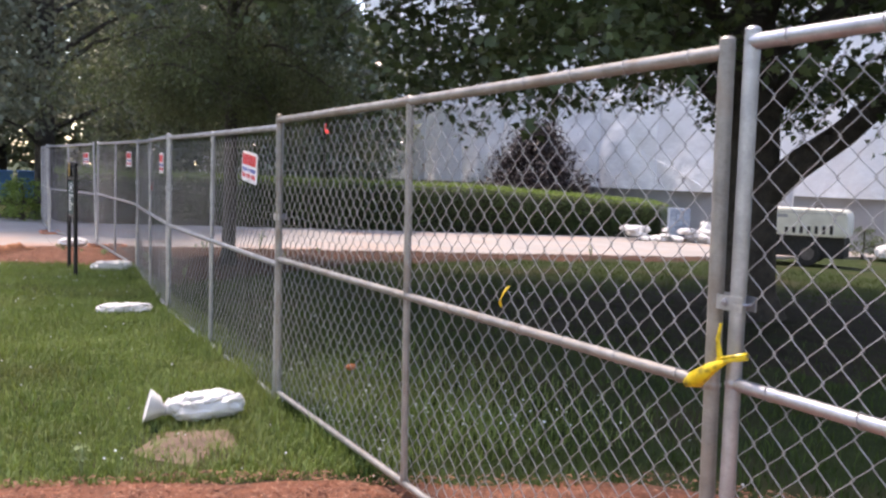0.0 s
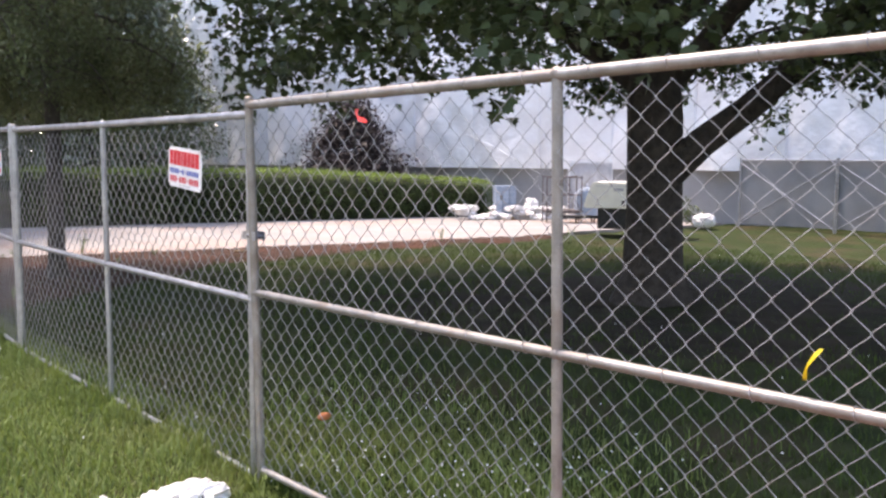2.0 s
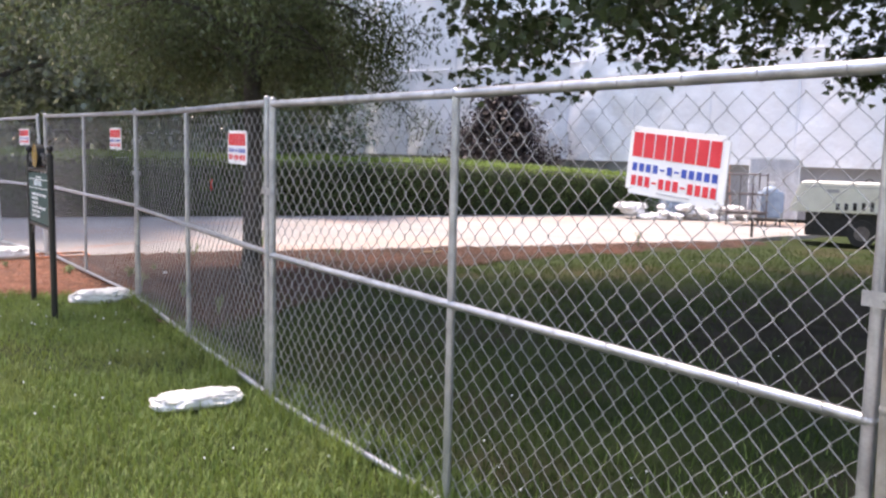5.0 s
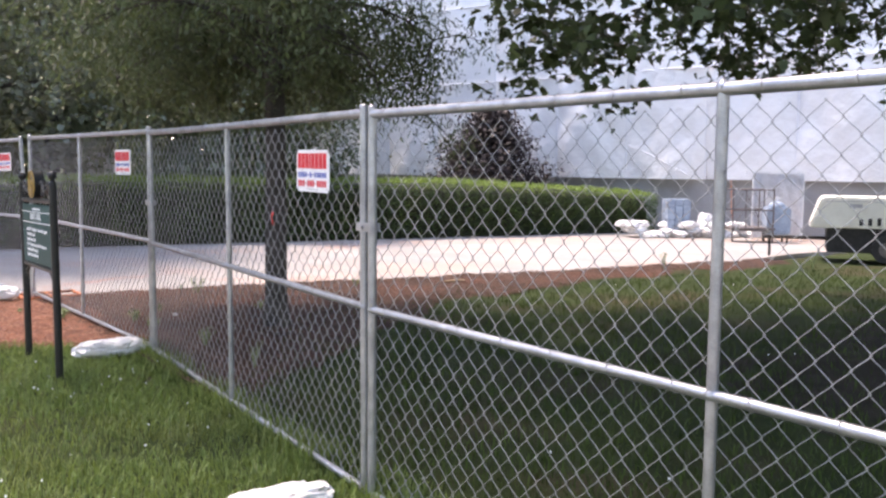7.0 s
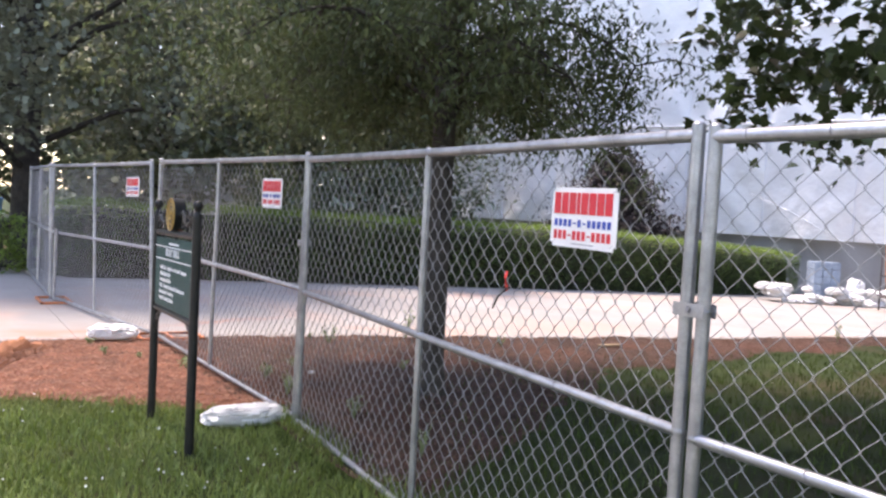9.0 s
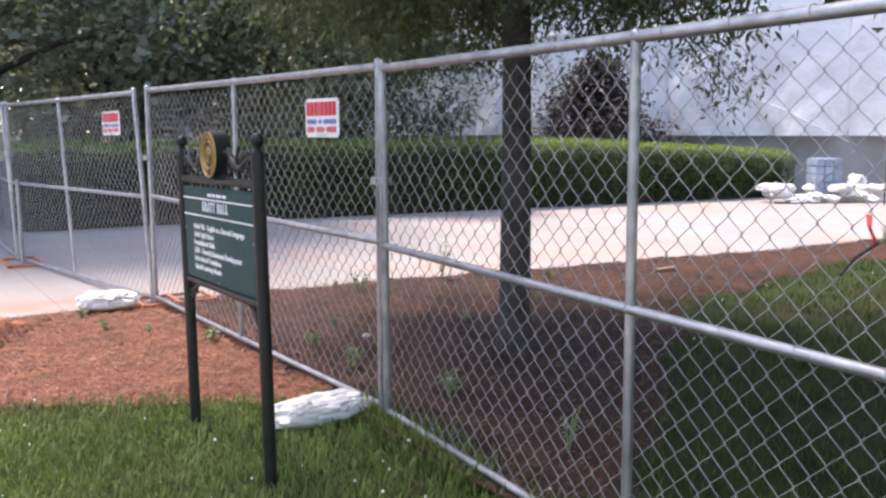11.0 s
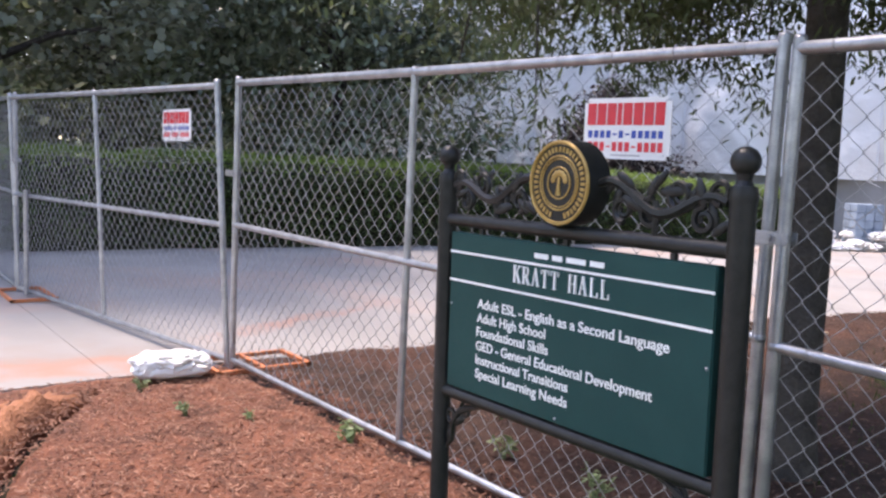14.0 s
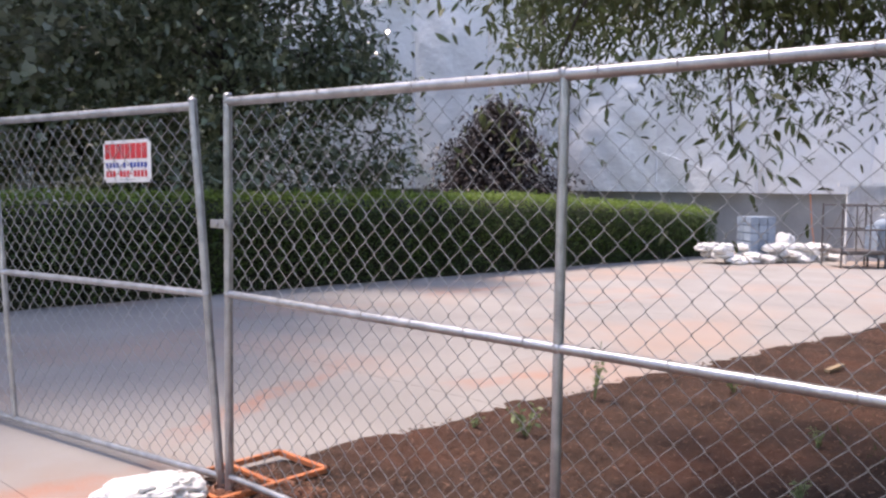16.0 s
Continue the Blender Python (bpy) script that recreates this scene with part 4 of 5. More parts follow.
tube(bm, [(0, -0.036, SEAL_Z - 0.03), (0, -0.037, SEAL_Z - 0.014), (0, -0.036, SEAL_Z + 0.014)], [0.008, 0.005, 0.004], 6)
for k in range(7):
    a = math.pi * (k - 0.0) / 6
    ball(bm, (0.021 * math.cos(a), -0.036, SEAL_Z + 0.007 + 0.017 * math.sin(a)), 0.0085, 8, 5, (1, 0.35, 1))
part("tree_emblem", bm, GOLD, seal)


def spiral(cu, cz, r0, r1, a0, turns, y=0.0, n=18):
    return [(cu + (r0 + (r1 - r0) * k / n) * math.cos(a0 + turns * 2 * math.pi * k / n), y, cz + (r0 + (r1 - r0) * k / n) * math.sin(a0 + turns * 2 * math.pi * k / n)) for k in range(n + 1)]


def leaf_blob(bm, place, size, angle):
    bmesh.ops.create_uvsphere(bm, u_segments=8, v_segments=6, radius=1, matrix=Matrix.Translation(place) @ Matrix.Rotation(angle, 4, "Y") @ Matrix.Diagonal((size, 0.006, size * 0.38, 1)))


rng = random.Random(31)
for s in (-1, 1):
    bm = bmesh.new()
    stem = [(s * (0.10 + 0.36 * f), 0, 1.375 - 0.03 * f + 0.028 * math.sin(8 * f + 0.6)) for f in np.linspace(0, 1, 16)]
    scroll = part("scroll", tube(bm, stem, [0.010 + 0.004 * math.sin(3.1 * k / 15) for k in range(16)], 7), BLACK_IRON, board, "cast iron leaf scroll")
    for f, r, up, z in ((0.22, 0.030, -1, 1.335), (0.45, 0.036, 1, 1.330), (0.66, 0.034, -1, 1.375), (0.84, 0.030, 1, 1.325), (0.95, 0.026, -1, 1.385)):
        part("curl", tube(bmesh.new(), spiral(s * (0.10 + 0.36 * f), z, r, 0.009, up * math.pi / 2, s * up * 1.35), [0.009 - 0.0002 * k for k in range(19)], 6), BLACK_IRON, scroll)
    for k in range(13):
        f = (k + 0.5) / 13
        leaf = bmesh.new()
        leaf_blob(leaf, (s * (0.12 + 0.34 * f), rng.uniform(-0.008, 0.008), 1.355 + rng.uniform(-0.045, 0.055)), rng.uniform(0.024, 0.038), rng.uniform(-1.4, 1.4))
        part("leaf", leaf, BLACK_IRON, scroll)
    part("foot", tubes(([(s * 0.27, 0, 1.36), (s * 0.275, 0, 1.32), (s * 0.27, 0, 1.28)], 0.008), sides=6), BLACK_IRON, scroll)
    bm = bmesh.new()
    tube(bm, [(s * (HALF - 0.03), 0, 0.60), (s * (HALF - 0.055), 0, 0.63), (s * (HALF - 0.06), 0, 0.68), (s * (HALF - 0.09), 0, 0.72), (s * (HALF - 0.15), 0, 0.745), (s * (HALF - 0.19), 0, 0.755)], [0.006, 0.009, 0.011, 0.011, 0.009, 0.006], 7)
    tube(bm, spiral(s * (HALF - 0.052), 0.70, 0.03, 0.008, 0.5, s * 1.2), 0.007, 6)
    tube(bm, spiral(s * (HALF - 0.115), 0.728, 0.024, 0.007, 2.0, -s * 1.2), 0.006, 6)
    leaf_blob(bm, (s * (HALF - 0.045), 0, 0.65), 0.032, s * 1.2)
    leaf_blob(bm, (s * (HALF - 0.085), 0, 0.69), 0.034, s * 0.5)
    part("bracket", bm, BLACK_IRON, board, "cast iron corner bracket")


# ---- plants ----
SHAPES = {
    "maple": [(0, 0), (0.12, 0.30), (0.38, 0.50), (0.42, 0.26), (0.66, 0.34), (0.66, 0.14), (1, 0), (0.66, -0.14), (0.66, -0.34), (0.42, -0.26), (0.38, -0.50), (0.12, -0.30)],
    "narrow": [(0, 0), (0.4, 0.15), (0.75, 0.11), (1, 0), (0.75, -0.11), (0.4, -0.15)],
    "oval": [(0, 0), (0.3, 0.2), (0.7, 0.19), (1, 0), (0.7, -0.19), (0.3, -0.2)],
    "clump": [(0, 0.05), (0.2, 0.4), (0.45, 0.25), (0.7, 0.45), (1, 0.05), (0.75, -0.3), (0.5, -0.2), (0.2, -0.42)],
}


def leaf_mesh(name, spots, size, shape, mat, parent, seed, droop=0.4, label=""):
    """Leaves at spots, each a small bent blade of its own with a random turn."""
    rng = np.random.default_rng(seed)
    spots = np.asarray(spots, float)
    n, outline = len(spots), np.array(SHAPES[shape], float)
    k = len(outline)
    ahead = rng.normal(size=(n, 3))
    ahead[:, 2] = ahead[:, 2] * 0.6 - droop
    ahead /= np.linalg.norm(ahead, axis=1)[:, None]
    side = np.cross(ahead, rng.normal(size=(n, 3)) * 0.5 + np.array([0, 0, 1.0]))
    side /= np.linalg.norm(side, axis=1)[:, None] + 1e-9
    up = np.cross(side, ahead)
    big = size * rng.uniform(0.65, 1.25, n)
    a, b = outline[:, 0], outline[:, 1]
    lift = 0.25 * np.abs(b) - 0.22 * a * a
    verts = spots[:, None] + big[:, None, None] * (a[None, :, None] * ahead[:, None] + b[None, :, None] * side[:, None] + lift[None, :, None] * up[:, None])
    me = bpy.data.meshes.new(name)
    me.vertices.add(n * k)
    me.vertices.foreach_set("co", verts.astype(np.float32).ravel())
    me.loops.add(n * k)
    me.loops.foreach_set("vertex_index", np.arange(n * k, dtype=np.int32))
    me.polygons.add(n)
    me.polygons.foreach_set("loop_start", np.arange(0, n * k, k, dtype=np.int32))
    me.polygons.foreach_set("loop_total", np.full(n, k, dtype=np.int32))
    me.update(calc_edges=True)
    me.validate()
    me.materials.append(mat)
    ob = new(name, me)
    ob.parent = parent
    return tagged(ob, label)


def around(centres, count, radius, rng, flat=0.6):
    out = []
    for c, w in centres:
        n = max(1, int(count * w))
        d = rng.normal(size=(n, 3)) * radius * 0.5
        d[:, 2] *= flat
        out.append(np.asarray(c) + d)
    return np.concatenate(out)


def bent(a, b, rise, rng, steps=7, wobble=0.06):
    a, b = Vector(a), Vector(b)
    far = (b - a).length
    pts = []
    for k in range(steps + 1):
        f = k / steps
        pts.append(a.lerp(b, f) + Vector((rng.normal() * wobble * far * 0.3 * (0 < f < 1), rng.normal() * wobble * far * 0.3 * (0 < f < 1), rise * math.sin(math.pi * f))))
    return pts


def maple_tree():
    """The big spreading maple: thick trunk, a low fork, long limbs and a skirt of leaves."""
    rng = np.random.default_rng(5)
    x0, y0 = 9.54, 8.35
    g = ground_z(x0, y0)
    t = thing("maple_tree", (x0, y0, g), "large dark-barked maple with spreading leafy limbs", "tree")
    bm = bmesh.new()
    tube(bm, [(0, 0, -0.2), (0, 0, 0.05), (0.0, 0, 0.35), (0, 0, 1.2), (0.0, 0.0, 2.2), (-0.05, 0.05, 3.2), (-0.1, 0.1, 4.6), (0, 0, 7.5)], [0.62, 0.50, 0.37, 0.325, 0.32, 0.29, 0.22, 0.05], 20)
    for v in bm.verts:
        a = math.atan2(v.co.y, v.co.x)
        if v.co.z < 4:
            v.co.xy *= 1 + 0.05 * math.sin(5 * a + v.co.z) + 0.06 * noise.noise(v.co * 2.5)
    trunk = part("trunk", bm, BARK_DARK, t)
    centres = []
    starts = [((0.05, -0.15, 1.55), (1.3, -3.6, 4.6), 0.20, 0.0), ((0, 0.1, 2.5), (-2.9, 3.4, 4.2), 0.13, 0.5), ((0.1, -0.1, 2.6), (-0.4, -4.6, 4.8), 0.14, 0.5), ((0, 0, 2.8), (-4.6, -1.0, 4.4), 0.13, 0.6), ((0, 0, 3.0), (3.8, 3.2, 5.0), 0.13, 0.5), ((0, 0, 2.7), (-4.0, 1.6, 3.9), 0.11, 0.6), ((0, 0, 2.9), (0.3, 4.9, 4.2), 0.12, 0.6), ((0, 0, 3.2), (4.6, -1.2, 5.2), 0.12, 0.5), ((0, 0, 3.6), (-2.4, -3.8, 5.0), 0.11, 0.5), ((0, 0, 4.2), (-3.2, 0.6, 6.4), 0.09, 0.4), ((0, 0, 4.4), (2.0, 2.8, 7.0), 0.09, 0.4), ((0, 0, 4.8), (0.6, -2.6, 7.6), 0.08, 0.4)]
    for a, b, r, rise in starts:
        b = (b[0] * 0.95, b[1] * 0.95, b[2])
        pts = bent(a, b, rise, rng, 8, 0.05)
        limbs = bmesh.new()
        tube(limbs, pts, [r * (1 - 0.8 * k / 8) for k in range(9)], 10)
        for k in (3, 4, 5, 6, 7, 8):
            for _ in range(3):
                out = Vector((rng.normal(), rng.normal(), 0)) * 0.9 + Vector(b).normalized() * 1.2
                end = pts[k] + Vector((out.x, out.y, rng.uniform(-0.6, 0.5)))
                tube(limbs, bent(pts[k], end, 0.15, rng, 4), [r * 0.28, r * 0.2, r * 0.14, r * 0.09, 0.006], 5)
                centres.append((end, 1.0))
        part("limb", limbs, BARK_DARK, t)
    # The outer shell: a low skirt that hangs at the rim, and a dome above.
    near = []
    for _ in range(260):
        a, r = rng.uniform(0, 2 * math.pi), 4.9 * math.sqrt(rng.uniform(0.10, 1.0))
        r *= (1.14 if math.sin(a) < -0.2 else 1.0) + 0.10 * math.sin(3 * a + 1) + 0.06 * math.sin(7 * a)
        low = 3.25 - 1.15 * (r / 6.0) ** 2 + 0.55 * noise.noise(Vector((r * math.cos(a) * 0.55, r * math.sin(a) * 0.55, 0.0)))
        near.append(((r * math.cos(a), r * math.sin(a), low + abs(rng.normal()) * 0.75), 1.0))
    spots = around(near + centres, 52, 0.38, rng, 0.7)
    leaf_mesh("crown", spots, 0.122, "maple", MAPLE, t, 3)
    # Dome above the view, widened and thickened to shade the lawn.
    high = []
    for _ in range(620):
        a, f = rng.uniform(0, 2 * math.pi), rng.uniform(0, 1)
        z = 5.1 + 5.4 * f
        r = 7.2 * math.sqrt(max(0.02, 1 - f * f)) * rng.uniform(0.15, 1.0) ** 0.5
        high.append(((r * math.cos(a), r * math.sin(a), z), 1.0))
    leaf_mesh("upper_crown", around(high, 38, 0.8, rng), 0.30, "maple", MAPLE, t, 4)
    return t


def oak_tree():
    """The slim willow oak inside the fence, with narrow drooping leaves."""
    rng = np.random.default_rng(8)
    x0, y0 = 4.305, 13.885
    t = thing("oak_tree", (x0, y0, ground_z(x0, y0)), "slim grey-barked willow oak with narrow drooping leaves", "tree")
    bm = bmesh.new()
    tube(bm, [(0, 0, -0.15), (0, 0, 0.04), (0, 0, 0.3), (0.01, 0, 1.5), (0.02, 0.02, 3.0), (0, 0, 5.2), (0, 0, 7.6)], [0.19, 0.14, 0.108, 0.097, 0.088, 0.06, 0.02], 16)
    for v in bm.verts:
        v.co.xy *= 1 + 0.07 * noise.noise(v.co * 4)
    part("trunk", bm, BARK_GREY, t)
    limbs, centres = bmesh.new(), []
    for n in range(34):
        a, z = n * 2.4, 2.3 + 0.07 * n + 0.004 * n * n
        far = (2.5 if z < 4.5 else 2.6 - 0.4 * (z - 4.5)) * rng.uniform(0.75, 1.1)
        east = 0.82 * math.cos(a) - 0.56 * math.sin(a)
        far *= 0.62 if east > 0.3 else 0.75 if math.cos(a) < -0.5 else 1.1
        end = Vector((far * math.cos(a), far * math.sin(a), z + (0.05 if n < 10 else 0.8)))
        pts = bent((0, 0, z), end, 0.35, rng, 6)
        limbs = bmesh.new()
        tube(limbs, pts, [0.034 * (1 - 0.85 * k / 6) for k in range(7)], 6)
        for k in (2, 3, 4, 5, 6):
            for _ in range(3):
                tip = pts[k] + Vector((rng.normal() * 0.42, rng.normal() * 0.42, rng.uniform((-0.95 if math.sin(a) > 0.2 else -0.6) if n < 14 else -0.4, 0.3)))
                tube(limbs, [pts[k], (pts[k] + tip) / 2 + Vector((0, 0, 0.06)), tip], [0.008, 0.006, 0.003], 4, False)
                centres += [(pts[k].lerp(tip, 0.6), 1.0), (tip, 1.0)]
        part("limb", limbs, BARK_GREY, t)
    # Low boughs that hang out towards the walkway.
    for end in ((-0.9, 1.7, 2.75), (-0.3, 2.3, 2.7), (0.4, 2.7, 2.75), (1.2, 2.3, 2.8), (0.1, 1.7, 2.95), (1.8, 1.3, 2.9)):
        pts = bent((0, 0, 2.5), end, 0.4, rng, 6)
        limbs = bmesh.new()
        tube(limbs, pts, [0.030 * (1 - 0.85 * k / 6) for k in range(7)], 6)
        for k in (2, 3, 4, 5, 6):
            for _ in range(5):
                tip = pts[k] + Vector((rng.normal() * 0.3, rng.normal() * 0.3, rng.uniform(-0.65, 0.15)))
                tube(limbs, [pts[k], (pts[k] + tip) / 2 + Vector((0, 0, 0.06)), tip], [0.007, 0.005, 0.003], 4, False)
                centres += [(pts[k].lerp(tip, 0.6), 0.8), (tip, 0.8)]
        part("limb", limbs, BARK_GREY, t)
    # Unseen top of the oak, filled out to shade the bed below.
    high = []
    for _ in range(240):
        a, f = rng.uniform(0, 2 * math.pi), rng.uniform(0, 1)
        r = 3.9 * math.sqrt(max(0.03, 1 - f * f)) * rng.uniform(0.3, 1.0) ** 0.5
        high.append(((r * math.cos(a), r * math.sin(a), 5.0 + 3.6 * f), 1.0))
    leaf_mesh("upper_crown", around(high, 60, 0.5, rng), 0.16, "narrow", OAK, t, 6, 0.5)
    leaf_mesh("crown", around(centres, 100, 0.28, rng, 0.9), 0.064, "narrow", OAK, t, 5, 0.7)
    return t


def leafy(name, place, radius, tall, count, size, shape, mat, label, seed, low=0.0, cone=0.0, trunk=0.16, clusters=130, group=""):
    """A tree or shrub: tapered trunk, limbs, and a ragged crown of leaf clusters."""
    rng = np.random.default_rng(seed)
    t = thing(name, (place[0], place[1], ground_z(*place)), label, "shrub" if name.endswith("shrub") else "tree", group)
    bm = bmesh.new()
    tube(bm, [(0, 0, -0.2), (0, 0, 0.2), (0.05, 0, tall * 0.4), (0, 0, tall * 0.9)], [trunk * 1.5, trunk, trunk * 0.7, 0.03], 10)
    limbs, centres = bm, []
    for n in range(clusters):
        f, a = rng.uniform(0, 1), rng.uniform(0, 2 * math.pi)
        z = low + (tall - low) * f
        r = radius * ((1 - f) ** cone if cone else math.sqrt(max(0.03, 1 - (2 * f - 0.8) ** 2 / 1.5)))
        r *= (1 + 0.22 * math.sin(3 * a + seed + 4 * f)) * rng.uniform(0.35, 1.0) ** 0.5
        c = Vector((r * math.cos(a), r * math.sin(a), z))
        centres.append((c, rng.uniform(0.5, 1.4)))
        if n % 9 == 0:
            tube(limbs, [(0, 0, max(0.1, z - 0.35 * r)), c * 0.5 + Vector((0, 0, z * 0.5 - 0.1 * r)), c], [trunk * 0.3, trunk * 0.2, 0.01], 5, False)
    part("trunk", limbs, BARK_DARK, t)
    leaf_mesh("crown", around(centres, count / clusters, radius * 0.24, rng, 0.75), size, shape, mat, t, seed + 50)
    return t


maple_tree()
oak_tree()
leafy("magnolia_tree", (9.5, 27.6), 2.95, 10.5, 47000, 0.18, "oval", MAGNOLIA, "broad glossy-leaved evergreen magnolia behind the hedge", 21, 0.3, 0.42, clusters=400)
leafy("plum_shrub", (21.2, 31.0), 2.75, 4.0, 20000, 0.15, "oval", PURPLE, "dark purple-leaved shrub behind the hedge", 22, 0.3, 0.8, 0.1, 200)
leafy("cedar_tree", (2.5, 28.6), 4.6, 18, 48000, 0.165, "clump", CEDAR, "dark dense cedar tree behind the hedge", 23, 2.6, 0.0, 0.3, 420)
WOODS = [(16.2, 42.5, 3.2, 10, 52), (14.0, 46, 4.0, 13, 53), (12.0, 39, 3.6, 9, 44), (7.5, 37, 3.8, 11, 46), (11, 47, 5, 13, 47), (-3.5, 44, 5.5, 14, 31), (1.6, 46, 4.8, 14, 32), (-9, 50, 6.5, 16, 33), (9.5, 43, 5.0, 12, 34), (4.5, 52, 6, 16, 35), (-1.5, 58, 7, 17, 36), (-14, 40, 6, 15, 38), (-17, 24, 6, 14, 39), (-13, 6, 6, 13, 40), (-10, -14, 6, 13, 41), (8, -16, 6, 13, 42), (22, -12, 6, 13, 43)]
for x, y, r, tall, seed in WOODS:
    leafy("woodland_tree", (x, y), r, tall, 10500 if y > 35 else 4000, 0.30 if y > 35 else 0.42, "clump", FAR_LEAF, "tall broad-leaved tree in full summer leaf", seed, 1.6, 0.0, 0.28, 170, "background trees")

# The clipped hedge along the walkway.
hedge = thing("hedge", (0, 0, 0), "long clipped evergreen hedge beside the walkway", "hedge")
HX0, HX1, DEEP = 2.5, 22.7, 1.75


def hedge_front(x):
    return 23.55 + 0.055 * (x - 4)


def hedge_top(x):
    return lerp_table([(2, 1.27), (8, 1.23), (14.5, 1.16), (18, 0.99), (21.6, 0.80), (22.7, 0.72)], x)


verts, faces, ring = [], [], 14
xs = list(np.arange(HX0, HX1 + 0.01, 0.3))
for i, x in enumerate(xs):
    end = 0.35 if i in (0, len(xs) - 1) else 0.0
    for k in range(ring):
        a = math.pi * k / (ring - 1)
        y = hedge_front(x) + DEEP / 2 - (DEEP - 0.25) / 2 * math.copysign(abs(math.cos(a)) ** 0.35, math.cos(a)) * (1 - end)
        z = (hedge_top(x) - 0.10 - ground_z(x, 23)) * math.sin(a) ** 0.35 * (1 - end * 0.4) if 0 < k < ring - 1 else 0.0
        n = noise.noise(Vector((x * 1.5, y * 1.5, z * 1.5))) * 0.06
        verts.append((x, y + n, ground_z(x, 23) + z + n))
for i in range(len(xs) - 1):
    faces += [(i * ring + k, (i + 1) * ring + k, (i + 1) * ring + k + 1, i * ring + k + 1) for k in range(ring - 1)]
faces += [tuple(range(ring)), tuple(range((len(xs) - 1) * ring, len(xs) * ring))]
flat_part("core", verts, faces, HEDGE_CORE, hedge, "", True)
rng = np.random.default_rng(77)
spots, sunlit = [], []
for _ in range(56000):
    x = HX0 + (HX1 - HX0) * rng.random()
    top = rng.random() < 0.42
    g, h = ground_z(x, 23), hedge_top(x)
    lump = 0.07 * noise.noise(Vector((x * 1.3, 0.0, 5.0)))
    if top:
        y, z = hedge_front(x) + rng.uniform(0.02, DEEP), h - 0.05 + abs(rng.normal()) * 0.05 + lump
    else:
        z = g + 0.04 + (h - g - 0.08) * rng.random()
        y = hedge_front(x) + 0.10 - rng.random() * 0.14 + 0.10 * max(0, 1 - (z - g) / 0.5) + 0.08 * noise.noise(Vector((x * 2, z * 2, 1.0)))
    (sunlit if z > h - 0.17 - 0.10 * rng.random() else spots).append((x, y, z))
for _ in range(1800):
    x = HX1 - 0.05 + rng.random() * 0.15
    spots.append((x, hedge_front(x) + rng.uniform(0, DEEP), ground_z(x, 0) + rng.uniform(0.05, 1.05)))
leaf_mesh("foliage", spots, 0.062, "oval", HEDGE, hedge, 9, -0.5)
# Leaves near the top take the brighter, sunlit colour.
leaf_mesh("new_growth", sunlit, 0.06, "oval", HEDGE_TOP, hedge, 10, -0.7, "leaves along the top, coloured brighter for sunlight")


def weed(x, y, size, seed, tall=0.0):
    rng = np.random.default_rng(seed)
    w = thing("weed", (x, y, ground_z(x, y) + 0.03), "small green broad-leaved weed growing in soil", "weed", "weeds")
    spots = []
    for k in range(7):
        a = rng.uniform(0, 6.28)
        end = Vector((size * rng.uniform(0.2, 1.0) * math.cos(a), size * rng.uniform(0.2, 1.0) * math.sin(a), (tall or size) * rng.uniform(0.5, 1.0)))
        part("stem", tubes(([(0, 0, -0.03), end * 0.5 + Vector((0, 0, 0.02)), end], [0.004, 0.003, 0.002]), sides=4), WEED, w)
        spots += [tuple(end * f) for f in np.linspace(0.35, 1.0, 7)]
    leaf_mesh("leaves", spots, 0.042 if size > 0.08 else 0.026, "oval", WEED, w, seed, 0.0)
    return w


for n, (x, y, size, tall) in enumerate([(5.6, 16.75, 0.09, 0.42), (4.5, 16.48, 0.14, 0.2), (4.4, 16.8, 0.06, 0), (2.64, 15.2, 0.10, 0), (2.05, 16.58, 0.07, 0), (2.1, 16.0, 0.07, 0), (3.15, 14.65, 0.12, 0.14), (2.35, 15.75, 0.04, 0), (6.6, 16.2, 0.08, 0.1), (13.1, 16.35, 0.10, 0.3), (16.0, 15.2, 0.12, 0.36), (3.3, 13.2, 0.09, 0.15), (3.1, 14.0, 0.11, 0.16), (4.6, 14.9, 0.07, 0.09), (3.6, 15.2, 0.06, 0.08), (1.35, 4.65, 0.08, 0.16), (5.6, 15.2, 0.07, 0.1), (3.3, 12.2, 0.08, 0.2)]):
    weed(x, y, size, 100 + n, tall)
tagged(part("broken_slat", boxed((7.97, 16.02, ground_z(8, 16) + 0.03), (8.32, 16.07, ground_z(8, 16) + 0.055), 0.004), WOOD), "pale broken timber slat lying on soil", "timber")
# Scrap of an orange leaf, shaped as a flattened ball.
tagged(part("leaf_scrap", ball(bmesh.new(), (3.33, 6.16, 0.07), 0.035, 10, 6, (1.3, 0.5, 0.7)), ORANGE), "torn scrap of orange leaf lying in the grass", "litter")
tagged(part("litter_scrap", ball(bmesh.new(), (3.55, 14.62, 0.05), 0.03, 10, 6, (1, 0.6, 0.5)), WHITE_INK), "white scrap of paper lying on soil", "litter")


# ---- the wrapped building ----
def wall_x(y):
    return 25.5 - 0.21 * (y - 22)


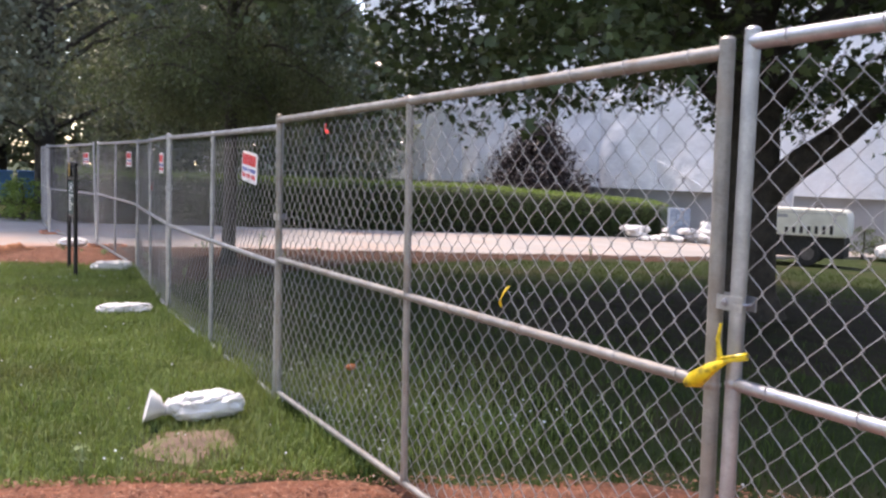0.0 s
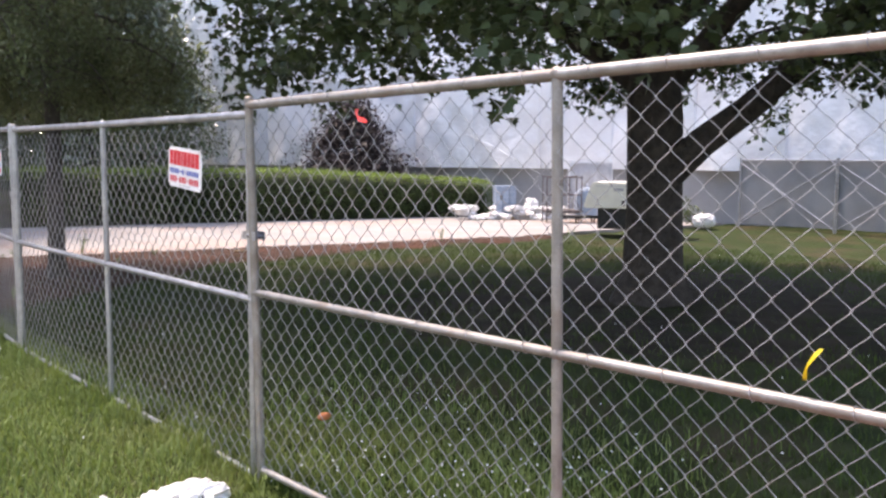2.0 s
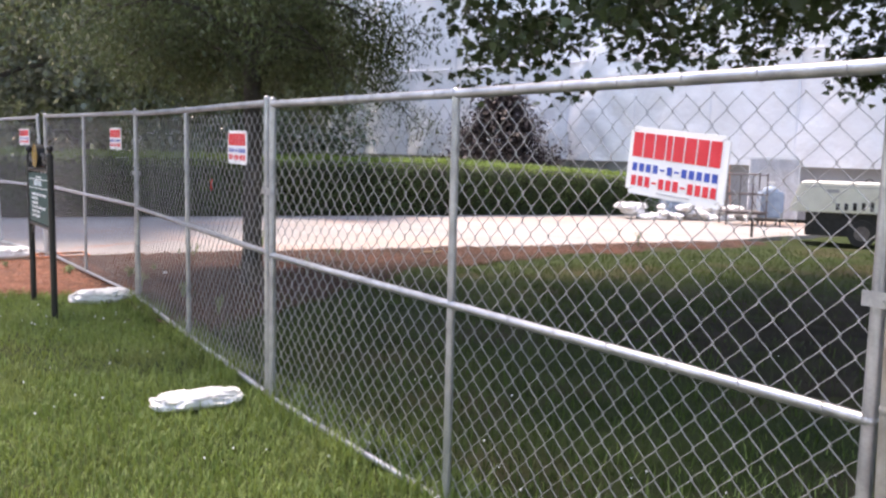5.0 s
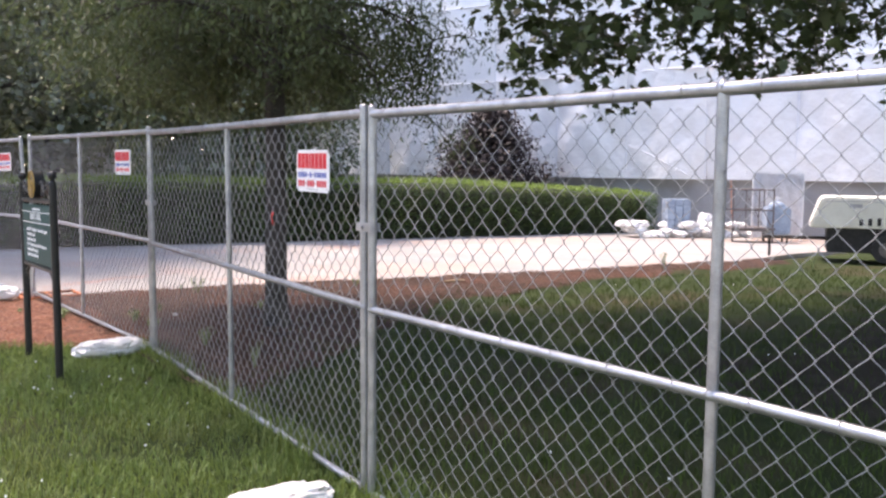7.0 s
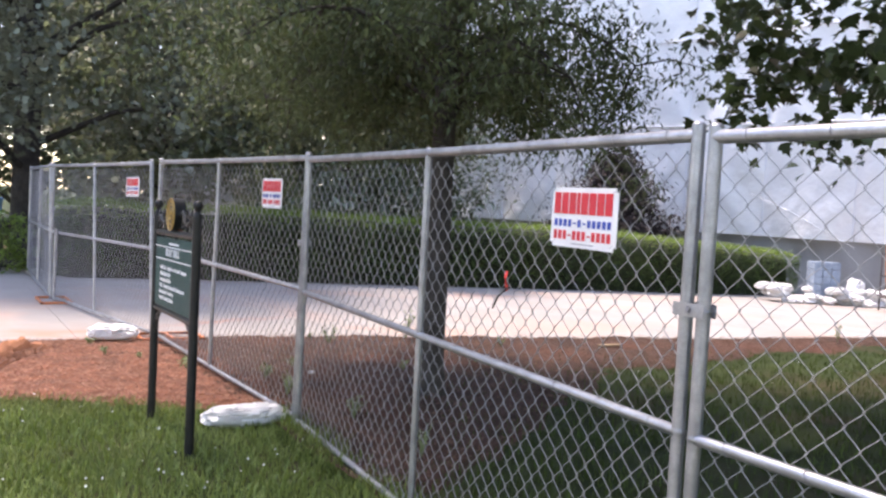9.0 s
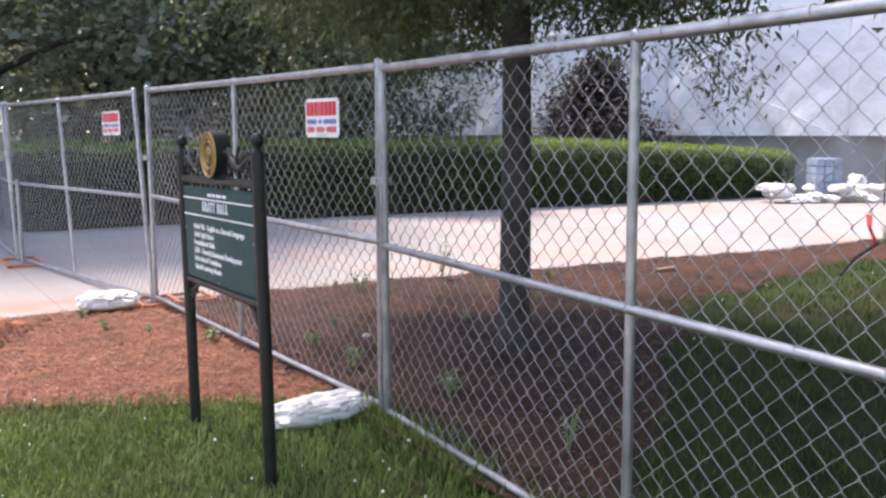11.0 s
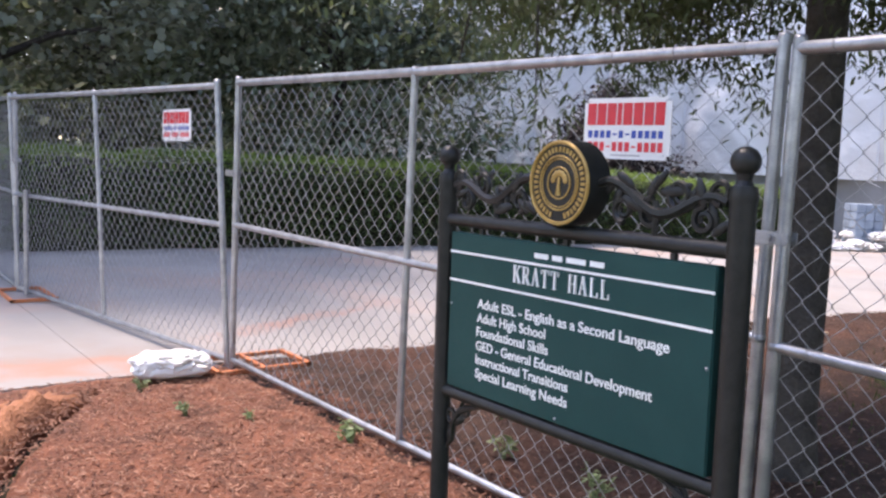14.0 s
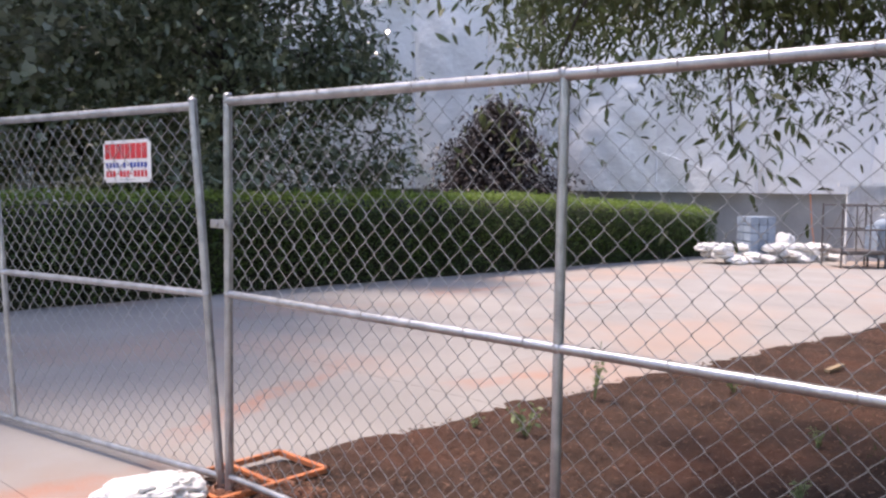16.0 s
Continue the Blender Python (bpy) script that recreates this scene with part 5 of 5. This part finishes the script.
building = thing("building", (wall_x(20), 20, -0.55), "tall building wrapped in white plastic sheeting", "building")
B0 = Vector((wall_x(20), 20, -0.55))
edges = list(np.arange(-19.0, 47.8, 2.9))
for ya, yb in zip(edges, edges[1:]):
    verts, faces, cols, rows_ = [], [], 14, 40
    seed = ya * 1.7
    for r in range(rows_ + 1):
        z = 1.72 + 10.8 * r / rows_
        for c in range(cols + 1):
            f = c / cols
            y = ya + (yb - ya) * f
            fold = 0.16 * noise.noise(Vector((y * 0.9, z * 0.35, seed))) + 0.16 * abs(noise.noise(Vector((y * 0.5 + z * 0.55, z * 0.2, 4.0)))) + 0.14 * abs(noise.noise(Vector((y * 0.7 - z * 0.5, 1.0, 9.0))))
            verts.append((wall_x(y) - B0.x - 0.12 - fold + 0.16 * abs(2 * f - 1) ** 6, y - B0.y, z))
    w = cols + 1
    faces = [(r * w + c, r * w + c + 1, (r + 1) * w + c + 1, (r + 1) * w + c) for r in range(rows_) for c in range(cols)]
    sheet_ob = flat_part("wrap_sheet", verts, faces, WRAP, building, "", True)
    tape = tubes(([(wall_x(yb) - B0.x - 0.02, yb - B0.y, z) for z in np.linspace(1.72, 12.4, 12)], 0.035), sides=6)
    part("seam", tape, WRAP_TAPE, sheet_ob)
    for z in (5.4, 8.4):
        part("rail_line", tubes(([(wall_x(y) - B0.x - 0.17 - 0.05 * abs(math.sin(3 * y)), y - B0.y, z + 0.02 * math.sin(2 * y)) for y in np.linspace(ya, yb, 8)], 0.03), sides=5), WRAP_TAPE, sheet_ob)
    low = bmesh.new()
    vs = [low.verts.new((wall_x(y) - B0.x + d, y - B0.y, z)) for y in (ya, yb) for d in (0.10, 0.5) for z in (-0.3, 1.85)]
    for f in ((0, 1, 5, 4), (2, 6, 7, 3), (0, 4, 6, 2), (1, 3, 7, 5), (0, 2, 3, 1), (4, 5, 7, 6)):
        low.faces.new([vs[k] for k in f])
    part("base_wall", low, BASE_WALL, building, "grey base wall", smooth=False)
bm = bmesh.new()
cs = [(wall_x(y) - B0.x + d, y - B0.y) for y, d in ((-19, 0.6), (47.7, 0.35), (47.7, 16), (-19, 16))]
lowv, topv = [bm.verts.new((*c, -0.3)) for c in cs], [bm.verts.new((*c, 12.4)) for c in cs]
for k in range(4):
    bm.faces.new((lowv[k], lowv[(k + 1) % 4], topv[(k + 1) % 4], topv[k]))
bm.faces.new(topv)
part("mass", bm, WRAP, building, "white wrapped end and roof", smooth=False)
bm = bmesh.new()
tube(bm, [(wall_x(27.6) - 0.4 - B0.x, 7.6, 3.1), (wall_x(26.2) - 0.42 - B0.x, 6.2, 2.55), (wall_x(24.2) - 0.38 - B0.x, 4.2, 1.55)], [0.008, 0.022, 0.008], 6)
part("crease", bm, WRAP_TAPE, building)


# ---- the work yard by the building ----
def screen_panel():
    s = thing("screen_panel", (0, 0, 0), "grey mesh-covered site fence panel with cross braces", "fence panel", "screened site fence")
    bm = bmesh.new()
    n = 12
    rows_ = [[bm.verts.new((3.0 * c / n, 0.03 * math.sin(2.2 * c + r) + (0.015 if side else -0.0), 0.12 + 1.95 * r / 6)) for c in range(n + 1)] for side in (0, 1) for r in range(7)]
    for side in (0, 7):
        for r in range(6):
            for c in range(n):
                bm.faces.new((rows_[side + r][c], rows_[side + r][c + 1], rows_[side + r + 1][c + 1], rows_[side + r + 1][c]))
    part("screen", bm, SCREEN, s)
    for x in (0, 3.0):
        part("post", tubes(([(x, -0.06, 0), (x, -0.06, 2.15)], 0.03), sides=8), STEEL, s)
    part("rail", tubes(([(0, -0.06, 2.08), (3, -0.06, 2.08)], 0.02), sides=8), STEEL, s)
    for a, b in ((0.1, 2.0), (2.0, 0.1)):
        part("brace", tubes(([(0, -0.08, a), (3, -0.08, b)], 0.016), sides=6), STEEL, s)
    return s


first = screen_panel()
for n in range(6):
    m = pose(25.6, 16.6 - 3.05 * n, -0.56, 0, 0, -90)
    if n:
        copy_thing(first, m)
    else:
        first.matrix_basis = m


def compressor():
    """The towed cream-coloured machine with a sloping nose."""
    c = thing("air_compressor", (17.9, 16.44, ground_z(18.5, 16)), "cream towed compressor with a sloping hood and slots", "machine", turn=-58)
    L, D, H0, H1 = 2.35, 1.35, 0.72, 1.37
    bm = bmesh.new()
    prof = [(0.0, H0), (L, H0), (L, H1 - 0.12), (L - 0.1, H1), (0.25, H1), (0.19, H1 - 0.05), (0.0, H0 + 0.05)]
    a, b = [bm.verts.new((x, 0, z)) for x, z in prof], [bm.verts.new((x, D, z)) for x, z in prof]
    bm.faces.new(a)
    bm.faces.new(b[::-1])
    for k in range(len(prof)):
        bm.faces.new((a[k], b[k], b[(k + 1) % len(prof)], a[(k + 1) % len(prof)]))
    bmesh.ops.recalc_face_normals(bm, faces=bm.faces)
    bmesh.ops.bevel(bm, geom=list(bm.edges), offset=0.03, segments=2, affect="EDGES")
    hood = part("hood", bm, CREAM, c)
    for k in range(7):
        x = 0.95 + 0.17 * k
        part("slot", boxed((x, -0.006, H0 + 0.06), (x + 0.075, 0.012, H0 + 0.20 + 0.012 * k), 0.004), BLACK, hood)
    part("badge", boxed((0.75, -0.006, H1 - 0.22), (1.0, 0.002, H1 - 0.14), 0.002), GREY_INK, hood)
    part("hinge_line", boxed((0.3, -0.005, H1 - 0.10), (L - 0.05, 0.002, H1 - 0.085)), GREY_INK, hood)
    part("chassis", boxed((0.35, 0.08, 0.20), (L - 0.05, D - 0.08, H0 + 0.01), 0.02), BLACK, c)
    for y in (-0.02, D - 0.16):
        wheel = part("wheel", tubes(([(1.5, y, 0.29), (1.5, y + 0.18, 0.29)], 0.29), sides=24), BLACK, c)
        part("rim", tubes(([(1.5, y - 0.006, 0.29), (1.5, y + 0.05, 0.29)], 0.16), sides=16), RUST, wheel)
    part("tow_bar", tubes(([(0.4, D / 2, 0.45), (-0.9, D / 2, 0.45)], 0.04), ([(-0.8, D / 2, 0.47), (-0.8, D / 2, 0.0)], 0.03), sides=8), BLACK, c)
    part("lifting_eye", tubes(([(1.6 + 0.08 * math.cos(a), D / 2, H1 + 0.08 * math.sin(a)) for a in np.linspace(0, 3.14, 9)], 0.012), sides=6), BLACK, c)
    return c


compressor()
stack = thing("pallet_stack", (21.62, 22.95, ground_z(21.4, 22)), "wrapped stack of blue-grey blocks on a timber pallet", "pallet", turn=-35)
stack.scale = (0.68, 0.68, 1.0)
for k in range(3):
    part("pallet_board", boxed((-0.5, -0.5 + 0.4 * k, 0), (0.5, -0.3 + 0.4 * k, 0.12), 0.005), WOOD, stack)
for r in range(5):
    for cx in range(3):
        for cy in range(2):
            part("block", boxed((-0.5 + 0.335 * cx + 0.01 * (r % 2), -0.48 + 0.49 * cy, 0.125 + 0.2 * r), (-0.18 + 0.335 * cx, -0.01 + 0.49 * cy, 0.315 + 0.2 * r), 0.012), BLUE_GREY, stack)
rng = random.Random(12)
for n in range(48):
    f = rng.random() if n % 3 else rng.uniform(0.5, 0.95)
    x, y = 19.4 + 4.2 * f + rng.uniform(-0.3, 0.3), 23.45 - 1.3 * f + rng.uniform(-0.45, 0.35)
    up = 0.0 if n < 26 else 0.13 if n < 38 else 0.27
    sack((x, y, ground_z(x, y) + 0.01 + up), rng.uniform(0, 180), (rng.uniform(0.5, 0.9), rng.uniform(0.35, 0.5), rng.uniform(0.13, 0.22)), 20 + n, "white rubble sack in a heap on concrete")
sack((22.55, 22.6, ground_z(22, 21) + 0.2), 80, (0.5, 0.4, 0.52), 55, "tall white rubble sack standing in the heap")
sack((24.0, 16.85, ground_z(24, 15) + 0.05), 30, (1.05, 0.7, 0.42), 56, "large white sack lying on the lawn")

tower = thing("scaffold_tower", (22.0, 20.75, ground_z(22.0, 20)), "low brown scaffold tower on the concrete", "scaffold", turn=-38)
for x in (-0.55, 0.55):
    for y in (-0.4, 0.4):
        part("upright", tubes(([(x, y, 0), (x, y, 1.5)], 0.024), sides=8), RUST, tower)
for z in (0.35, 0.9, 1.46):
    for y in (-0.4, 0.4):
        part("ledger", tubes(([(-0.55, y, z), (0.55, y, z)], 0.02), sides=8), RUST, tower)
for y in (-0.4, 0.4):
    part("brace", tubes(([(-0.55, y, 0.36), (0.0, y, 1.44), (0.55, y, 0.36)], 0.014), sides=6), RUST, tower)
for x in (-0.2, 0.15):
    part("strut", tubes(([(x, -0.4, 0.35), (x, -0.4, 1.46)], 0.018), sides=6), RUST, tower)
part("platform", boxed((-0.6, -0.45, 0.36), (0.6, 0.45, 0.42), 0.006), RUST, tower)

tagged(part("leaning_pole", tubes(([(23.2, 22.05, ground_z(23.2, 22) - 0.05), (23.3, 22.25, 0.4), (23.38, 22.35, 1.2)], 0.012), sides=8), ORANGE), "thin rusty orange pole leaning beside the rubble sacks", "pole")
frame_ = thing("wrapped_frame", (23.45, 20.8, ground_z(23.5, 19)), "timber frame covered in cloudy plastic film", "screen", turn=-40)
for x in (-0.7, 0.7):
    part("upright", boxed((x - 0.03, -0.03, 0), (x + 0.03, 0.03, 1.95), 0.004), WHITE_SIGN, frame_)
part("head", boxed((-0.95, -0.035, 1.92), (0.73, 0.035, 2.02), 0.01), WHITE_SIGN, frame_)
bm = bmesh.new()
grid_ = [[bm.verts.new((-0.68 + 1.36 * c / 16, -0.05 + 0.05 * noise.noise(Vector((c * 0.5, r * 0.35, 2.0))), 0.1 + 1.84 * r / 12)) for c in range(17)] for r in range(13)]
for r in range(12):
    for c in range(16):
        bm.faces.new((grid_[r][c], grid_[r][c + 1], grid_[r + 1][c + 1], grid_[r + 1][c]))
bmesh.ops.solidify(bm, geom=list(bm.faces), thickness=0.004)
part("film", bm, PLASTIC, frame_)
pump = thing("pump_unit", (22.6, 20.28, ground_z(22.8, 19)), "blue-grey pump unit with a domed top on legs", "machine", turn=-40)
part("casing", boxed((-0.32, -0.3, 0.25), (0.32, 0.3, 1.0), 0.04), BLUE_GREY, pump)
part("dome", ball(bmesh.new(), (0, 0, 1.0), 0.24, 14, 8, (1, 1, 0.7)), BLUE_GREY, pump)
part("valve", tubes(([(0, 0, 1.1), (0, 0, 1.3)], 0.04), ([(-0.1, 0, 1.24), (0.1, 0, 1.24)], 0.025), sides=8), WHITE_SIGN, pump)
for x in (-0.25, 0.25):
    for y in (-0.22, 0.22):
        part("leg", tubes(([(x, y, 0), (x, y, 0.28)], 0.025), sides=6), BLACK, pump)
leafy("round_shrub", (23.9, 17.6), 0.5, 0.9, 900, 0.08, "oval", OAK, "small rounded olive-green shrub on the lawn", 61, 0.15, 0.0, 0.04, 40)

leafy("round_shrub", (1.75, 24.5), 0.6, 1.0, 1800, 0.09, "oval", HEDGE_TOP, "low bright green shrub beside the walkway", 62, 0.1, 0.0, 0.05, 50)
van = thing("van", (11.6, 38.6, ground_z(11.6, 38)), "white parked van beyond the hedge", "van", turn=20)
bm = bmesh.new()
prof = [(-2.4, 0.4), (2.5, 0.4), (2.5, 1.0), (1.7, 1.2), (1.2, 2.0), (0.9, 2.15), (-2.3, 2.15), (-2.4, 2.0)]
a, b = [bm.verts.new((x, -0.95, z)) for x, z in prof], [bm.verts.new((x, 0.95, z)) for x, z in prof]
bm.faces.new(a)
bm.faces.new(b[::-1])
for k in range(len(prof)):
    bm.faces.new((a[k], b[k], b[(k + 1) % len(prof)], a[(k + 1) % len(prof)]))
bmesh.ops.recalc_face_normals(bm, faces=bm.faces)
bmesh.ops.bevel(bm, geom=list(bm.edges), offset=0.06, segments=2, affect="EDGES")
part("body", bm, WHITE_SIGN, van)
part("side_window", boxed((0.3, -0.965, 1.25), (1.2, -0.93, 1.85), 0.02), BLACK, van)
for x in (-1.6, 1.7):
    for y in (-0.97, 0.75):
        part("wheel", tubes(([(x, y, 0.33), (x, y + 0.22, 0.33)], 0.33), sides=20), BLACK, van)
for n, (x, y) in enumerate(((1.55, 37.0), (2.35, 37.4))):
    bin_ = thing("recycling_bin", (x, y, 0), "blue plastic wheeled bin under the far trees", "bin", "blue bins")
    bm = bmesh.new()
    tube(bm, [(0, 0, 0.05), (0, 0, 1.0)], [0.34, 0.44], 4)
    part("tub", bm, BLUE_PAINT, bin_)
    part("lid", boxed((-0.36, -0.38, 1.0), (0.36, 0.36, 1.08), 0.03), BLUE_PAINT, bin_)
    for k in (-0.22, 0.22):
        part("wheel", tubes(([(k - 0.03, 0.25, 0.1), (k + 0.03, 0.25, 0.1)], 0.1), sides=12), BLACK, bin_)
